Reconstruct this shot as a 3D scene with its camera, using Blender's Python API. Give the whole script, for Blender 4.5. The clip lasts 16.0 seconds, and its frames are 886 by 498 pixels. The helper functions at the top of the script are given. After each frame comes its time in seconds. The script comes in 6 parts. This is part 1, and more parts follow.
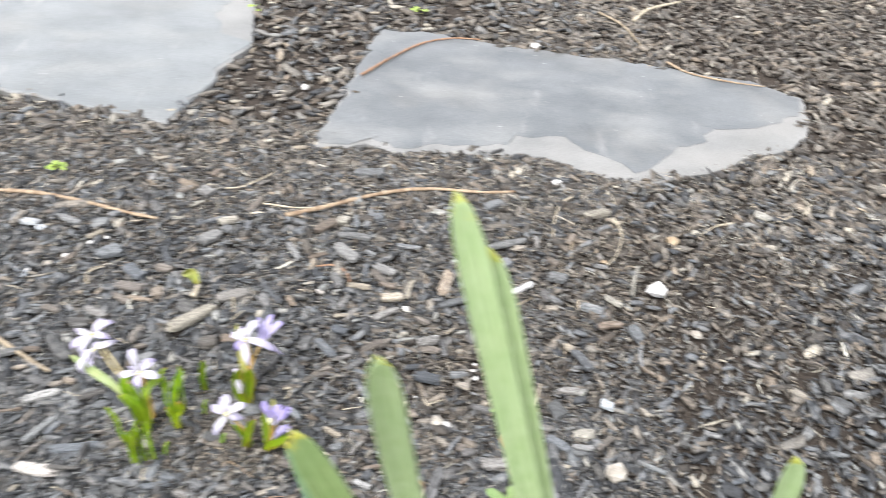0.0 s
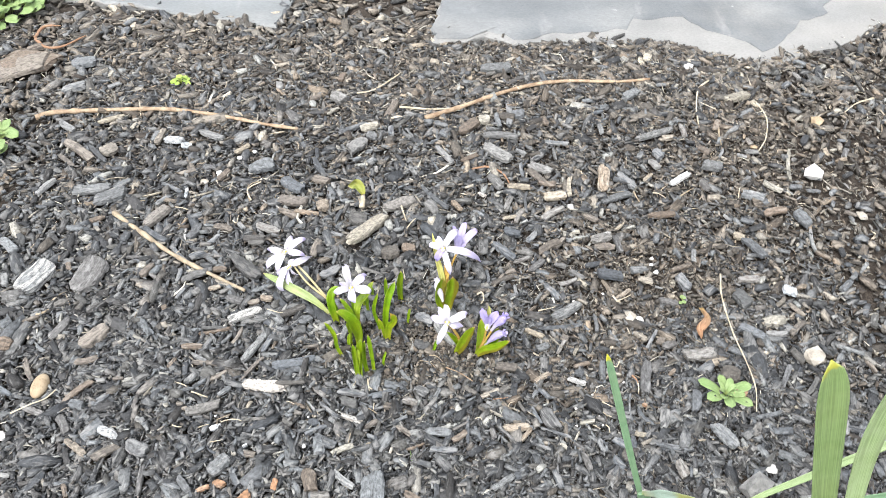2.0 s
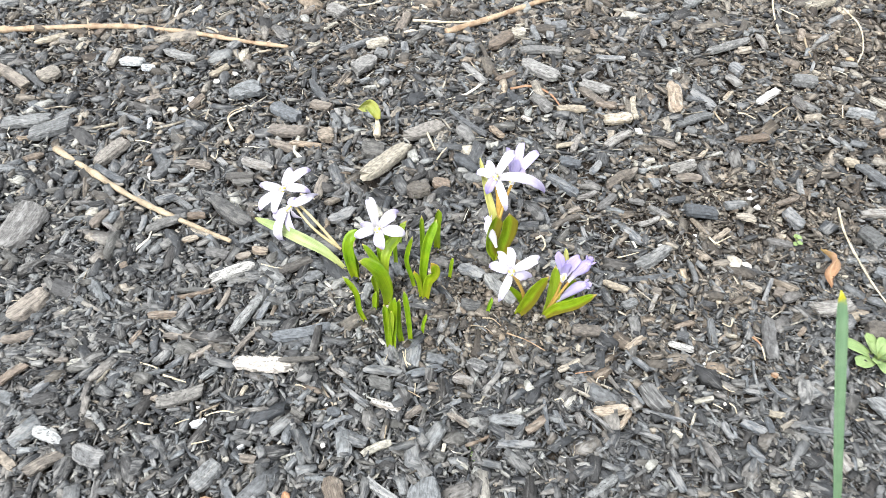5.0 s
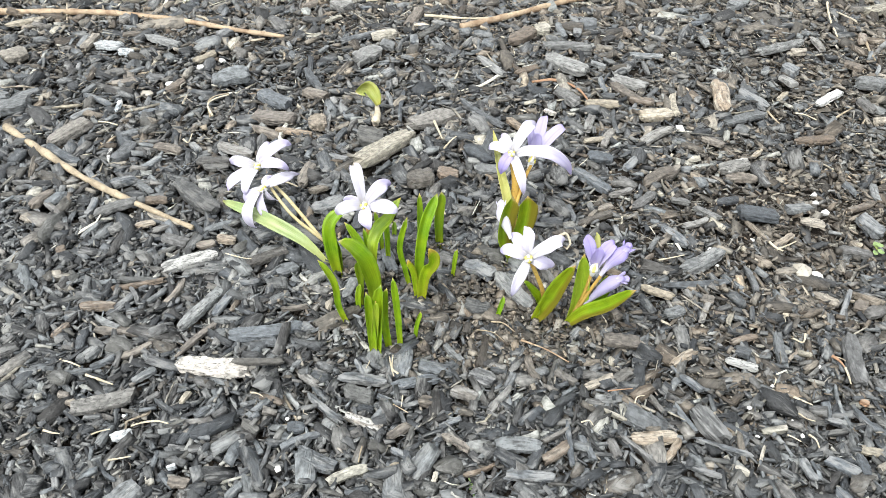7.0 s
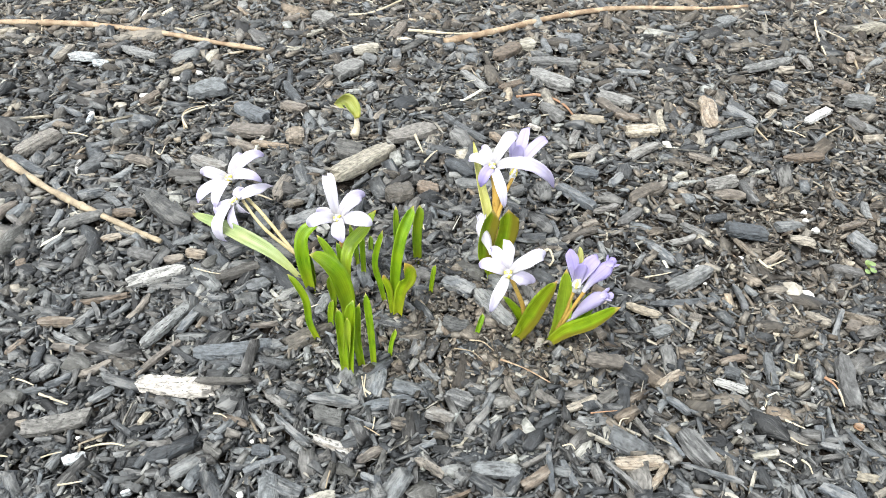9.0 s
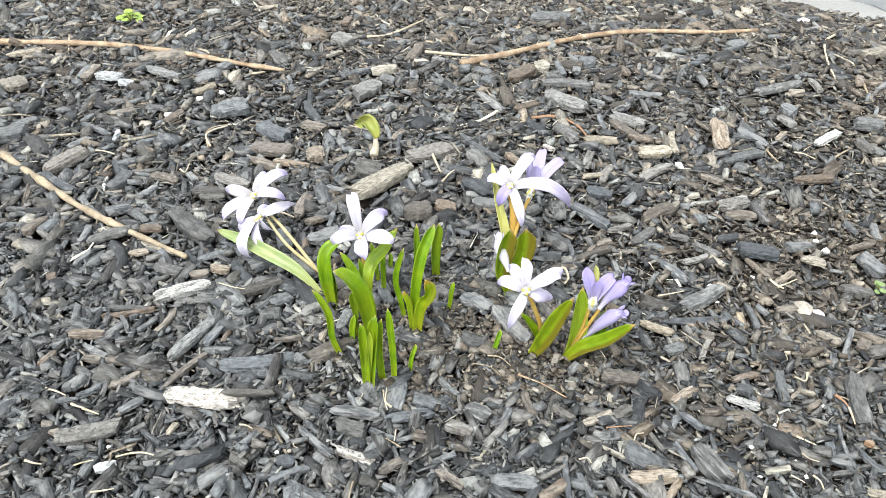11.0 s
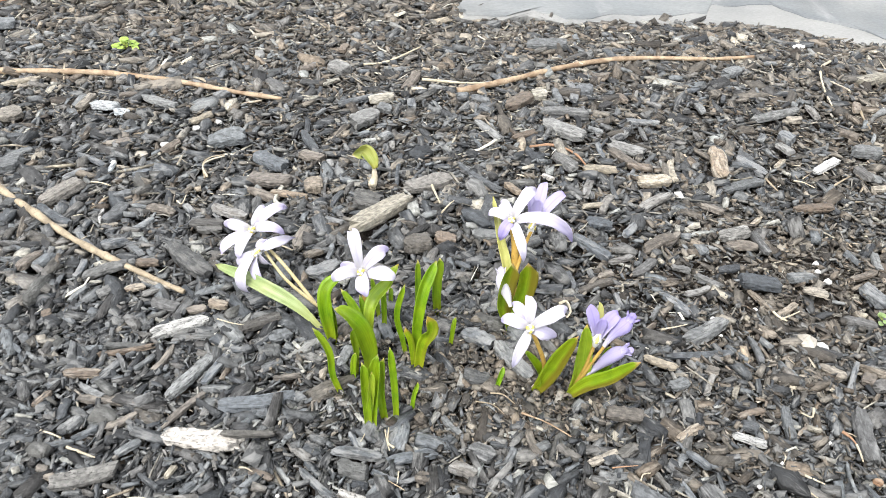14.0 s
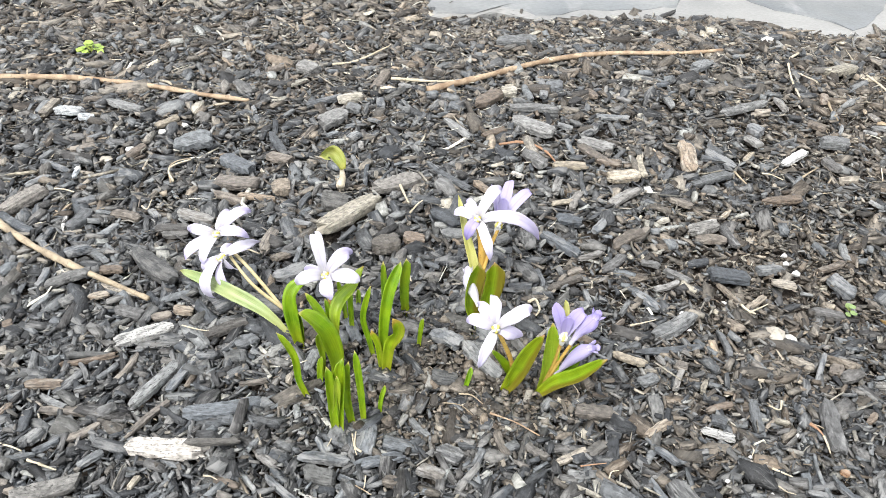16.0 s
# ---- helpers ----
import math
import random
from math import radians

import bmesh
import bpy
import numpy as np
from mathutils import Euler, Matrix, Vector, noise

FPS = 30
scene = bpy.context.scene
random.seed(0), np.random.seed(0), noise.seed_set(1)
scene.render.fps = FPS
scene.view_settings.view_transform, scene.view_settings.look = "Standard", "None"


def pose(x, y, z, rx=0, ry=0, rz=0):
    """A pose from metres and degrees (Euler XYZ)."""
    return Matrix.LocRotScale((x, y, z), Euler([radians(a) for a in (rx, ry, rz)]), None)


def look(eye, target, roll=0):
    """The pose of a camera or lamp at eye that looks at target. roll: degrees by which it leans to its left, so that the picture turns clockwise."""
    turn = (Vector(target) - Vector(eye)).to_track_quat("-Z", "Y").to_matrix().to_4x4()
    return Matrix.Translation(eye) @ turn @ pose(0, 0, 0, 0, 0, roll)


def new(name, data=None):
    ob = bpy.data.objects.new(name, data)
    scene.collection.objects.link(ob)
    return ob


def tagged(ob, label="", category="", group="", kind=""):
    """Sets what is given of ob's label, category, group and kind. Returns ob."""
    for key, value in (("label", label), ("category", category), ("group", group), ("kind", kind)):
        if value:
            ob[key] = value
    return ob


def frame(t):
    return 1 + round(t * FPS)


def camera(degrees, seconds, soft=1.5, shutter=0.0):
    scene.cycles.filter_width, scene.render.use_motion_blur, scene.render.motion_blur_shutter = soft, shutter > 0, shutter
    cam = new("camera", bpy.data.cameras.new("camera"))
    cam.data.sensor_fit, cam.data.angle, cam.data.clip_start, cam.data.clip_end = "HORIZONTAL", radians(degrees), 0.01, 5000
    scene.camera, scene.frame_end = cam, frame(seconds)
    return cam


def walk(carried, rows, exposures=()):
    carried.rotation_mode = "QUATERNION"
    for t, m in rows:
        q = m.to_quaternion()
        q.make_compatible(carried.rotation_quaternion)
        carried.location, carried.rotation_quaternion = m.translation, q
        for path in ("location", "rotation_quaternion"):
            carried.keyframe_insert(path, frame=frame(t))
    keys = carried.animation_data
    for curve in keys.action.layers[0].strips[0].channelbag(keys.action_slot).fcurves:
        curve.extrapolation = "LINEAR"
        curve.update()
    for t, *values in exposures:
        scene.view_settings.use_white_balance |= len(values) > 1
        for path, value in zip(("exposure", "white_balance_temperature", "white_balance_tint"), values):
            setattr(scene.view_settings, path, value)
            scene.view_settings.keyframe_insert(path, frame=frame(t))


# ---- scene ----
cam = camera(58.0, 16.0, soft=0.85, shutter=0.55)
PATH = [
    (0, (0.00072, -0.00018, 0.54349), (0.00293, 0.80176, -0.05391), 4.203),
    (0.3, (-0.04863, -0.00956, 0.57080), (-0.08312, 0.78279, -0.03830), 4.310),
    (0.5, (-0.08447, -0.01055, 0.57982), (-0.12493, 0.77723, -0.03481), 4.679),
    (0.7, (-0.11858, -0.00798, 0.57196), (-0.15941, 0.77215, -0.05232), 4.889),
    (0.9, (-0.13975, -0.00002, 0.55854), (-0.17809, 0.76302, -0.08666), 3.928),
    (1, (-0.14560, 0.00401, 0.55700), (-0.17944, 0.75698, -0.10019), 3.395),
    (1.5, (-0.16248, 0.00942, 0.55255), (-0.16793, 0.72984, -0.14097), 2.308),
    (2, (-0.16644, 0.00748, 0.55279), (-0.16031, 0.71309, -0.15577), 1.064),
    (2.5, (-0.17285, 0.00649, 0.55198), (-0.16726, 0.69916, -0.16926), -0.049),
    (2.6, (-0.17637, 0.00730, 0.54737), (-0.16987, 0.69834, -0.17542), -0.167),
    (3, (-0.19807, 0.02542, 0.50487), (-0.18844, 0.70310, -0.23043), -0.051),
    (3.5, (-0.21006, 0.05815, 0.47175), (-0.18360, 0.73382, -0.26498), 1.121),
    (4, (-0.21269, 0.07702, 0.45354), (-0.17143, 0.75738, -0.27817), 1.949),
    (4.5, (-0.21737, 0.08677, 0.43162), (-0.17193, 0.77306, -0.29428), 2.311),
    (4.7, (-0.21854, 0.09360, 0.42267), (-0.17507, 0.77833, -0.30483), 1.996),
    (6.8, (-0.20523, 0.14153, 0.30685), (-0.18511, 0.89689, -0.34815), 2.044),
    (7, (-0.20485, 0.13765, 0.30361), (-0.18890, 0.89330, -0.35117), 1.966),
    (7.5, (-0.20233, 0.14189, 0.30036), (-0.18229, 0.90164, -0.34955), 2.276),
    (8, (-0.19970, 0.14711, 0.29362), (-0.17477, 0.91148, -0.35067), 2.689),
    (8.5, (-0.20112, 0.14745, 0.28895), (-0.17484, 0.91647, -0.34974), 2.795),
    (9, (-0.19789, 0.14746, 0.28905), (-0.17047, 0.92283, -0.34187), 2.822),
    (11.3, (-0.20442, 0.13715, 0.29655), (-0.18868, 0.93025, -0.31233), 2.850),
    (11.5, (-0.20259, 0.13646, 0.29645), (-0.18744, 0.93302, -0.30792), 2.890),
    (12, (-0.20242, 0.13959, 0.29586), (-0.18638, 0.93825, -0.30570), 2.851),
    (12.5, (-0.20347, 0.13140, 0.30022), (-0.19386, 0.93319, -0.29730), 2.781),
    (13, (-0.20228, 0.12796, 0.30209), (-0.19179, 0.93128, -0.29337), 2.825),
    (13.5, (-0.20169, 0.13063, 0.30329), (-0.18662, 0.93547, -0.29001), 2.758),
    (14, (-0.20892, 0.14813, 0.30085), (-0.18302, 0.94944, -0.29683), 2.917),
    (14.5, (-0.20701, 0.15177, 0.30425), (-0.17284, 0.95312, -0.29296), 2.826),
    (15, (-0.20354, 0.15285, 0.30084), (-0.16193, 0.95225, -0.29852), 2.695),
    (15.5, (-0.20192, 0.15137, 0.29947), (-0.15748, 0.94926, -0.30170), 2.617),
    (16, (-0.19936, 0.15125, 0.30070), (-0.15363, 0.95032, -0.29880), 2.534),
]
walk(cam, [(t, look(eye, target, roll)) for t, eye, target, roll in PATH], exposures=[(0.0, 1.77, 6430, 12), (1.5, 1.84, 6440, 11), (2.0, 1.86, 6470, 11), (2.6, 1.80, 6470, 11), (3.5, 1.98, 6480, 11), (4.7, 1.98, 6490, 10), (7.0, 1.74, 6480, 7), (8.5, 1.79, 6480, 7), (12.5, 1.72, 6490, 8), (14.5, 1.76, 6520, 10), (16.0, 1.75, 6520, 10)])

# ---- daylight: a bright overcast sky and a weak, wide sun ----
SUN_HIGH, SUN_TURN = 58.0, 215.0
world = bpy.data.worlds.new("overcast_sky")
scene.world = world
world.use_nodes = True
wn, wl = world.node_tree.nodes, world.node_tree.links
wn.clear()
sky = wn.new("ShaderNodeTexSky")
sky.sky_type, sky.sun_disc = "NISHITA", False
sky.sun_elevation, sky.sun_rotation = radians(SUN_HIGH), radians(SUN_TURN)
pale = wn.new("ShaderNodeHueSaturation")
pale.inputs["Saturation"].default_value = 0.12
back = wn.new("ShaderNodeBackground")
back.inputs["Strength"].default_value = 0.15
wout = wn.new("ShaderNodeOutputWorld")
wl.new(sky.outputs[0], pale.inputs["Color"])
wl.new(pale.outputs[0], back.inputs["Color"])
wl.new(back.outputs[0], wout.inputs["Surface"])
sun_data = bpy.data.lights.new("sun", "SUN")
sun_data.energy, sun_data.angle, sun_data.color = 1.5, radians(25), (1.0, 0.97, 0.91)
sun = new("sun", sun_data)
sun.matrix_world = pose(0, 0, 5, 90 - SUN_HIGH, 0, 180 - SUN_TURN)


# ---- materials ----
class Nodes:
    """A node material under construction."""

    def __init__(self, name, rough=0.8, spec=0.3):
        self.mat = bpy.data.materials.new(name)
        self.mat.use_nodes = True
        self.n, self.l = self.mat.node_tree.nodes, self.mat.node_tree.links
        self.bsdf = self.n["Principled BSDF"]
        self.bsdf.inputs["Roughness"].default_value = rough
        self.bsdf.inputs["Specular IOR Level"].default_value = spec

    def add(self, kind, **values):
        node = self.n.new(kind)
        for key, value in values.items():
            node.inputs[key.replace("_", " ")].default_value = value
        return node

    def link(self, a, b):
        self.l.new(a, b)
        return self

    def scaled(self, source, scale):
        m = self.add("ShaderNodeMapping")
        m.inputs["Scale"].default_value = scale
        self.link(source, m.inputs["Vector"])
        return m.outputs[0]

    def noise(self, vector, scale, detail=3.0, w=None):
        t = self.add("ShaderNodeTexNoise", Scale=scale, Detail=detail)
        if w is not None:
            t.noise_dimensions = "4D"
            self.link(w, t.inputs["W"])
        self.link(vector, t.inputs["Vector"])
        return t.outputs["Fac"]

    def ramp(self, fac, *stops):
        r = self.add("ShaderNodeValToRGB")
        e = r.color_ramp.elements
        while len(e) < len(stops):
            e.new(0.5)
        for s, (at, c) in zip(e, stops):
            s.position = at
            s.color = (*c, 1) if len(c) == 3 else c
        self.link(fac, r.inputs["Fac"])
        return r.outputs["Color"]

    def mix(self, fac, a, b, how="MIX"):
        m = self.n.new("ShaderNodeMix")
        m.data_type, m.blend_type = "RGBA", how
        for value, slot in ((fac, 0), (a, 6), (b, 7)):
            if isinstance(value, (int, float)):
                m.inputs[slot].default_value = value
            elif isinstance(value, tuple):
                m.inputs[slot].default_value = (*value, 1)
            else:
                self.link(value, m.inputs[slot])
        return m.outputs[2]

    def math(self, how, a, b=0.0):
        m = self.n.new("ShaderNodeMath")
        m.operation = how
        for value, slot in ((a, 0), (b, 1)):
            if isinstance(value, (int, float)):
                m.inputs[slot].default_value = value
            else:
                self.link(value, m.inputs[slot])
        return m.outputs[0]

    def colour(self, socket):
        return self.link(socket, self.bsdf.inputs["Base Color"])

    def bump(self, height, strength=0.4, distance=0.001):
        b = self.add("ShaderNodeBump", Strength=strength, Distance=distance)
        self.link(height, b.inputs["Height"])
        return self.link(b.outputs[0], self.bsdf.inputs["Normal"])


def wood_material(name, tones, worn, amount, specks=0.25, grain_depth=0.5, lift=0.0):
    """Weathered, dyed wood. tones: colours drawn by chance; worn: the bare fibre that shows in ragged patches and lines; specks: dark mould."""
    k = Nodes(name, 0.6, 0.45)
    uv = k.add("ShaderNodeTexCoord").outputs["UV"]
    chance = k.math("FRACT", k.math("ADD", k.add("ShaderNodeNewGeometry").outputs["Random Per Island"], k.add("ShaderNodeObjectInfo").outputs["Random"]))
    w = k.math("MULTIPLY", chance, 37.0)
    second = k.math("FRACT", k.math("MULTIPLY", chance, 7.31))
    third = k.math("FRACT", k.math("MULTIPLY", chance, 23.7))
    grain = k.noise(k.scaled(uv, (150, 1000, 1)), 1.0, 5.0, w)
    patch = k.noise(k.scaled(uv, (110, 300, 1)), 1.0, 6.0, k.math("ADD", w, 11.0))
    speck = k.noise(k.scaled(uv, (700, 900, 1)), 1.0, 5.0, k.math("ADD", w, 3.0))
    cloud = k.noise(k.scaled(uv, (330, 420, 1)), 1.0, 6.0, k.math("ADD", w, 5.0))
    c = k.ramp(chance, *tones)
    c = k.mix(1.0, c, k.ramp(third, (0.0, (0.93, 1.0, 1.07)), (0.6, (0.98, 1.0, 1.01)), (1.0, (1.10, 1.0, 0.90))), "MULTIPLY")
    c = k.mix(1.0, c, k.ramp(cloud, (0.30, (0.5, 0.5, 0.5)), (0.68, (1.6, 1.6, 1.6))), "MULTIPLY")
    bare = k.math("ADD", k.math("MULTIPLY", patch, 0.75), k.math("MULTIPLY", grain, 0.25))
    bare = k.math("ADD", bare, k.math("MULTIPLY", k.math("SUBTRACT", second, 0.62 - lift), 0.30 * amount))
    c = k.mix(k.math("MULTIPLY", k.ramp(bare, (0.50, (0, 0, 0)), (0.60, (1, 1, 1))), min(1.0, 0.75 * amount)), c, worn)
    c = k.mix(k.math("MULTIPLY", k.ramp(grain, (0.33, (1, 1, 1)), (0.47, (0, 0, 0))), 0.7 * grain_depth), c, (0.012, 0.011, 0.010))
    c = k.mix(k.math("MULTIPLY", k.ramp(speck, (0.56, (0, 0, 0)), (0.66, (1, 1, 1))), specks), c, (0.02, 0.019, 0.018))
    k.colour(c).bump(k.math("ADD", k.math("MULTIPLY", grain, 1.2), k.math("ADD", speck, cloud)), 0.75, 0.0013)
    return k.mat


DARK = [(0.0, (0.016, 0.0168, 0.0182)), (0.25, (0.030, 0.0316, 0.0342)), (0.50, (0.050, 0.0527, 0.0562)), (0.60, (0.063, 0.060, 0.054)),
        (0.68, (0.076, 0.0785, 0.082)), (0.93, (0.133, 0.136, 0.136)), (1.0, (0.27, 0.26, 0.23))]
LIGHT = [(0.0, (0.014, 0.014, 0.014)), (0.50, (0.06, 0.058, 0.053)), (0.72, (0.14, 0.125, 0.10)), (0.90, (0.30, 0.265, 0.205)), (1.0, (0.58, 0.54, 0.45))]
OLD = [(0.0, (0.024, 0.020, 0.0165)), (0.4, (0.057, 0.0485, 0.0395)), (0.75, (0.104, 0.090, 0.074)), (0.93, (0.172, 0.153, 0.128)), (1.0, (0.34, 0.305, 0.245))]
BARE = (0.28, 0.281, 0.275)
mulch_wood = wood_material("mulch_wood", DARK, BARE, 0.55, 0.2, 0.4)
splinter_wood = wood_material("splinter_wood", LIGHT, (0.5, 0.47, 0.4), 0.6, 0.1, 0.2)
old_wood = wood_material("old_wood", OLD, (0.34, 0.30, 0.25), 0.6)
chip_any = wood_material("chip_any", DARK[:-1], BARE, 0.8)
chip_light = wood_material("chip_light", [(0.0, (0.092, 0.094, 0.095)), (1.0, (0.150, 0.151, 0.149))], (0.29, 0.291, 0.285), 0.75, specks=0.5, grain_depth=0.8)
chip_grey = wood_material("chip_grey", [(0.0, (0.047, 0.0505, 0.055)), (1.0, (0.106, 0.110, 0.115))], (0.26, 0.262, 0.26), 0.75, grain_depth=0.7)
chip_dark = wood_material("chip_dark", [(0.0, (0.040, 0.040, 0.040)), (1.0, (0.072, 0.070, 0.066))], (0.19, 0.185, 0.175), 0.5, grain_depth=0.6)
chip_streak = wood_material("chip_streak", [(0.0, (0.11, 0.109, 0.106)), (1.0, (0.16, 0.158, 0.152))], (0.40, 0.398, 0.385), 1.0, specks=0.9, grain_depth=0.9, lift=0.15)
chip_brown = wood_material("chip_brown", [(0.0, (0.080, 0.067, 0.055)), (1.0, (0.125, 0.105, 0.088))], (0.30, 0.27, 0.23), 0.7, grain_depth=0.7)
chip_tan = wood_material("chip_tan", [(0.0, (0.145, 0.123, 0.098)), (1.0, (0.20, 0.172, 0.14))], (0.37, 0.335, 0.28), 0.9, specks=0.55, grain_depth=0.9)
chip_pale = wood_material("chip_pale", [(0.0, (0.19, 0.17, 0.135)), (1.0, (0.25, 0.226, 0.183))], (0.40, 0.378, 0.33), 0.95, specks=0.45, grain_depth=0.7)
chip_white = wood_material("chip_white", [(0.0, (0.31, 0.315, 0.315)), (1.0, (0.37, 0.375, 0.375))], (0.54, 0.545, 0.545), 1.1, specks=0.85, grain_depth=0.5)
chip_rust = wood_material("chip_rust", [(0.0, (0.22, 0.12, 0.065)), (1.0, (0.27, 0.155, 0.09))], (0.4, 0.32, 0.24), 0.5)


def soil_material():
    k = Nodes("soil", 0.95, 0.15)
    p = k.add("ShaderNodeTexCoord").outputs["Object"]
    crumbs, patches, fine = k.noise(p, 260, 6), k.noise(p, 9, 3), k.noise(p, 900, 3)
    c = k.mix(patches, k.ramp(crumbs, (0.3, (0.020, 0.016, 0.014)), (0.7, (0.085, 0.069, 0.056))), k.ramp(fine, (0.35, (0.018, 0.016, 0.015)), (0.75, (0.09, 0.078, 0.066))))
    k.colour(c).bump(crumbs, 1.0, 0.004)
    return k.mat


def slate_material(name, low, high, pale_spots):
    """Split slate: clouded blue-grey, brushed with pale dust and brown silt, scuffed and flecked."""
    k = Nodes(name, 0.5, 0.5)
    p = k.add("ShaderNodeTexCoord").outputs["Object"]
    clouds, grain = k.noise(k.scaled(p, (5, 6, 5)), 1.6, 8), k.noise(k.scaled(p, (60, 140, 60)), 4, 5)
    flecks, dust, silt = k.noise(k.scaled(p, (70, 110, 70)), 1, 2), k.noise(k.scaled(p, (9, 14, 9)), 1.0, 10), k.noise(p, 4.3, 7)
    scuff = k.noise(k.scaled(p, (26, 7, 26)), 1.0, 9)
    c = k.mix(k.ramp(clouds, (0.35, (0, 0, 0)), (0.65, (1, 1, 1))), low, high)
    c = k.mix(k.math("MULTIPLY", k.ramp(dust, (0.47, (0, 0, 0)), (0.72, (1, 1, 1))), 0.55), c, (0.27, 0.275, 0.27))
    c = k.mix(k.math("MULTIPLY", k.ramp(silt, (0.52, (0, 0, 0)), (0.72, (1, 1, 1))), 0.30), c, (0.20, 0.18, 0.15))
    c = k.mix(k.math("MULTIPLY", k.ramp(scuff, (0.62, (0, 0, 0)), (0.74, (1, 1, 1))), 0.4), c, (0.36, 0.36, 0.35))
    c = k.mix(k.math("MULTIPLY", k.ramp(flecks, (0.74, (0, 0, 0)), (0.80, (1, 1, 1))), pale_spots), c, (0.62, 0.62, 0.60))
    c = k.mix(0.35, c, k.ramp(grain, (0.3, (0.12, 0.125, 0.13)), (0.7, (0.5, 0.5, 0.5))), "OVERLAY")
    k.link(k.ramp(dust, (0.3, (0.38, 0.38, 0.38)), (0.7, (0.68, 0.68, 0.68))), k.bsdf.inputs["Roughness"])
    k.colour(c).bump(k.math("ADD", grain, k.math("MULTIPLY", dust, 2.0)), 0.25, 0.001)
    return k.mat


def plant_material(name, base, side, tip, tip_from=0.9, rough=0.36, through_light=0.35, vein=1.0, bronze=0.0, sallow=0.45):
    """Living leaf: lengthwise veins, a mottled blade and a tip of another colour; some light passes through."""
    k = Nodes(name, rough, 0.45)
    uv = k.add("ShaderNodeTexCoord").outputs["UV"]
    p = k.add("ShaderNodeTexCoord").outputs["Object"]
    xy = k.add("ShaderNodeSeparateXYZ")
    k.link(uv, xy.inputs[0])
    veins = k.noise(k.scaled(uv, (14, 2, 1)), 2.0, 2)
    mottle, cloud = k.noise(p, 160, 3), k.noise(p, 55, 2)
    c = k.mix(k.ramp(mottle, (0.3, (0, 0, 0)), (0.7, (1, 1, 1))), base, side)
    c = k.mix(k.math("MULTIPLY", k.ramp(cloud, (0.42, (0, 0, 0)), (0.66, (1, 1, 1))), sallow), c, tuple(a * b for a, b in zip(side, (1.25, 0.88, 0.7))))
    c = k.mix(k.math("MULTIPLY", k.ramp(veins, (0.4, (0, 0, 0)), (0.65, (1, 1, 1))), 0.30 * vein), c, tuple(v * 1.7 for v in side))
    edge = k.math("ADD", xy.outputs[1], k.math("MULTIPLY", k.math("SUBTRACT", mottle, 0.5), 0.12))
    c = k.mix(k.ramp(edge, (tip_from, (0, 0, 0)), (min(tip_from + 0.07, 1.0), (1, 1, 1))), c, tip)
    rim = k.math("ABSOLUTE", k.math("SUBTRACT", xy.outputs[0], 0.5))
    c = k.mix(k.math("MULTIPLY", k.ramp(rim, (0.40, (0, 0, 0)), (0.48, (1, 1, 1))), 0.2), c, tuple(a * 1.35 + 0.05 for a in side))
    if bronze:
        half = k.math("ADD", xy.outputs[0], k.math("MULTIPLY", k.math("SUBTRACT", cloud, 0.5), 0.3))
        c = k.mix(k.math("MULTIPLY", k.ramp(half, (0.52, (0, 0, 0)), (0.72, (1, 1, 1))), bronze), c, (0.17, 0.13, 0.016))
    foot = k.ramp(edge, (0.02, (1, 1, 1)), (0.34, (0, 0, 0)))
    c = k.mix(k.math("MULTIPLY", foot, 0.6), c, tuple(a * 0.5 + b for a, b in zip(side, (0.24, 0.19, 0.015))))
    k.colour(c).bump(veins, 0.25, 0.0004)
    if through_light:
        t = k.n.new("ShaderNodeBsdfTranslucent")
        k.link(c, t.inputs["Color"])
        m = k.n.new("ShaderNodeMixShader")
        m.inputs[0].default_value = through_light
        k.link(k.bsdf.outputs[0], m.inputs[1]).link(t.outputs[0], m.inputs[2])
        k.link(m.outputs[0], k.n["Material Output"].inputs["Surface"])
    return k.mat


def petal_material(name, middle, tip, shade):
    """Thin petal: white at its foot, coloured towards the tip, with faint lengthwise veins."""
    k = Nodes(name, 0.45, 0.3)
    xy = k.add("ShaderNodeSeparateXYZ")
    uv = k.add("ShaderNodeTexCoord").outputs["UV"]
    k.link(uv, xy.inputs[0])
    chance = k.add("ShaderNodeObjectInfo").outputs["Random"]
    lines = k.noise(k.scaled(uv, (11, 1.2, 1)), 2.0, 3, k.math("MULTIPLY", chance, 20.0))
    along = k.ramp(xy.outputs[1], (0.0, (0.66, 0.66, 0.64)), (0.35, middle), (0.78, tuple((a + b) / 2 for a, b in zip(middle, tip))), (1.0, tip))
    c = k.mix(k.math("MULTIPLY", k.ramp(lines, (0.45, (0, 0, 0)), (0.7, (1, 1, 1))), 0.4), along, tip)
    keel = k.math("ABSOLUTE", k.math("SUBTRACT", xy.outputs[0], 0.5))
    c = k.mix(k.math("MULTIPLY", k.ramp(keel, (0.02, (1, 1, 1)), (0.10, (0, 0, 0))), 0.5), c, tip)
    c = k.mix(k.math("MULTIPLY", chance, 0.5), c, shade)
    k.colour(c).bump(lines, 0.3, 0.0004)
    t = k.n.new("ShaderNodeBsdfTranslucent")
    k.link(c, t.inputs["Color"])
    m = k.n.new("ShaderNodeMixShader")
    m.inputs[0].default_value = 0.4
    k.link(k.bsdf.outputs[0], m.inputs[1]).link(t.outputs[0], m.inputs[2])
    k.link(m.outputs[0], k.n["Material Output"].inputs["Surface"])
    return k.mat


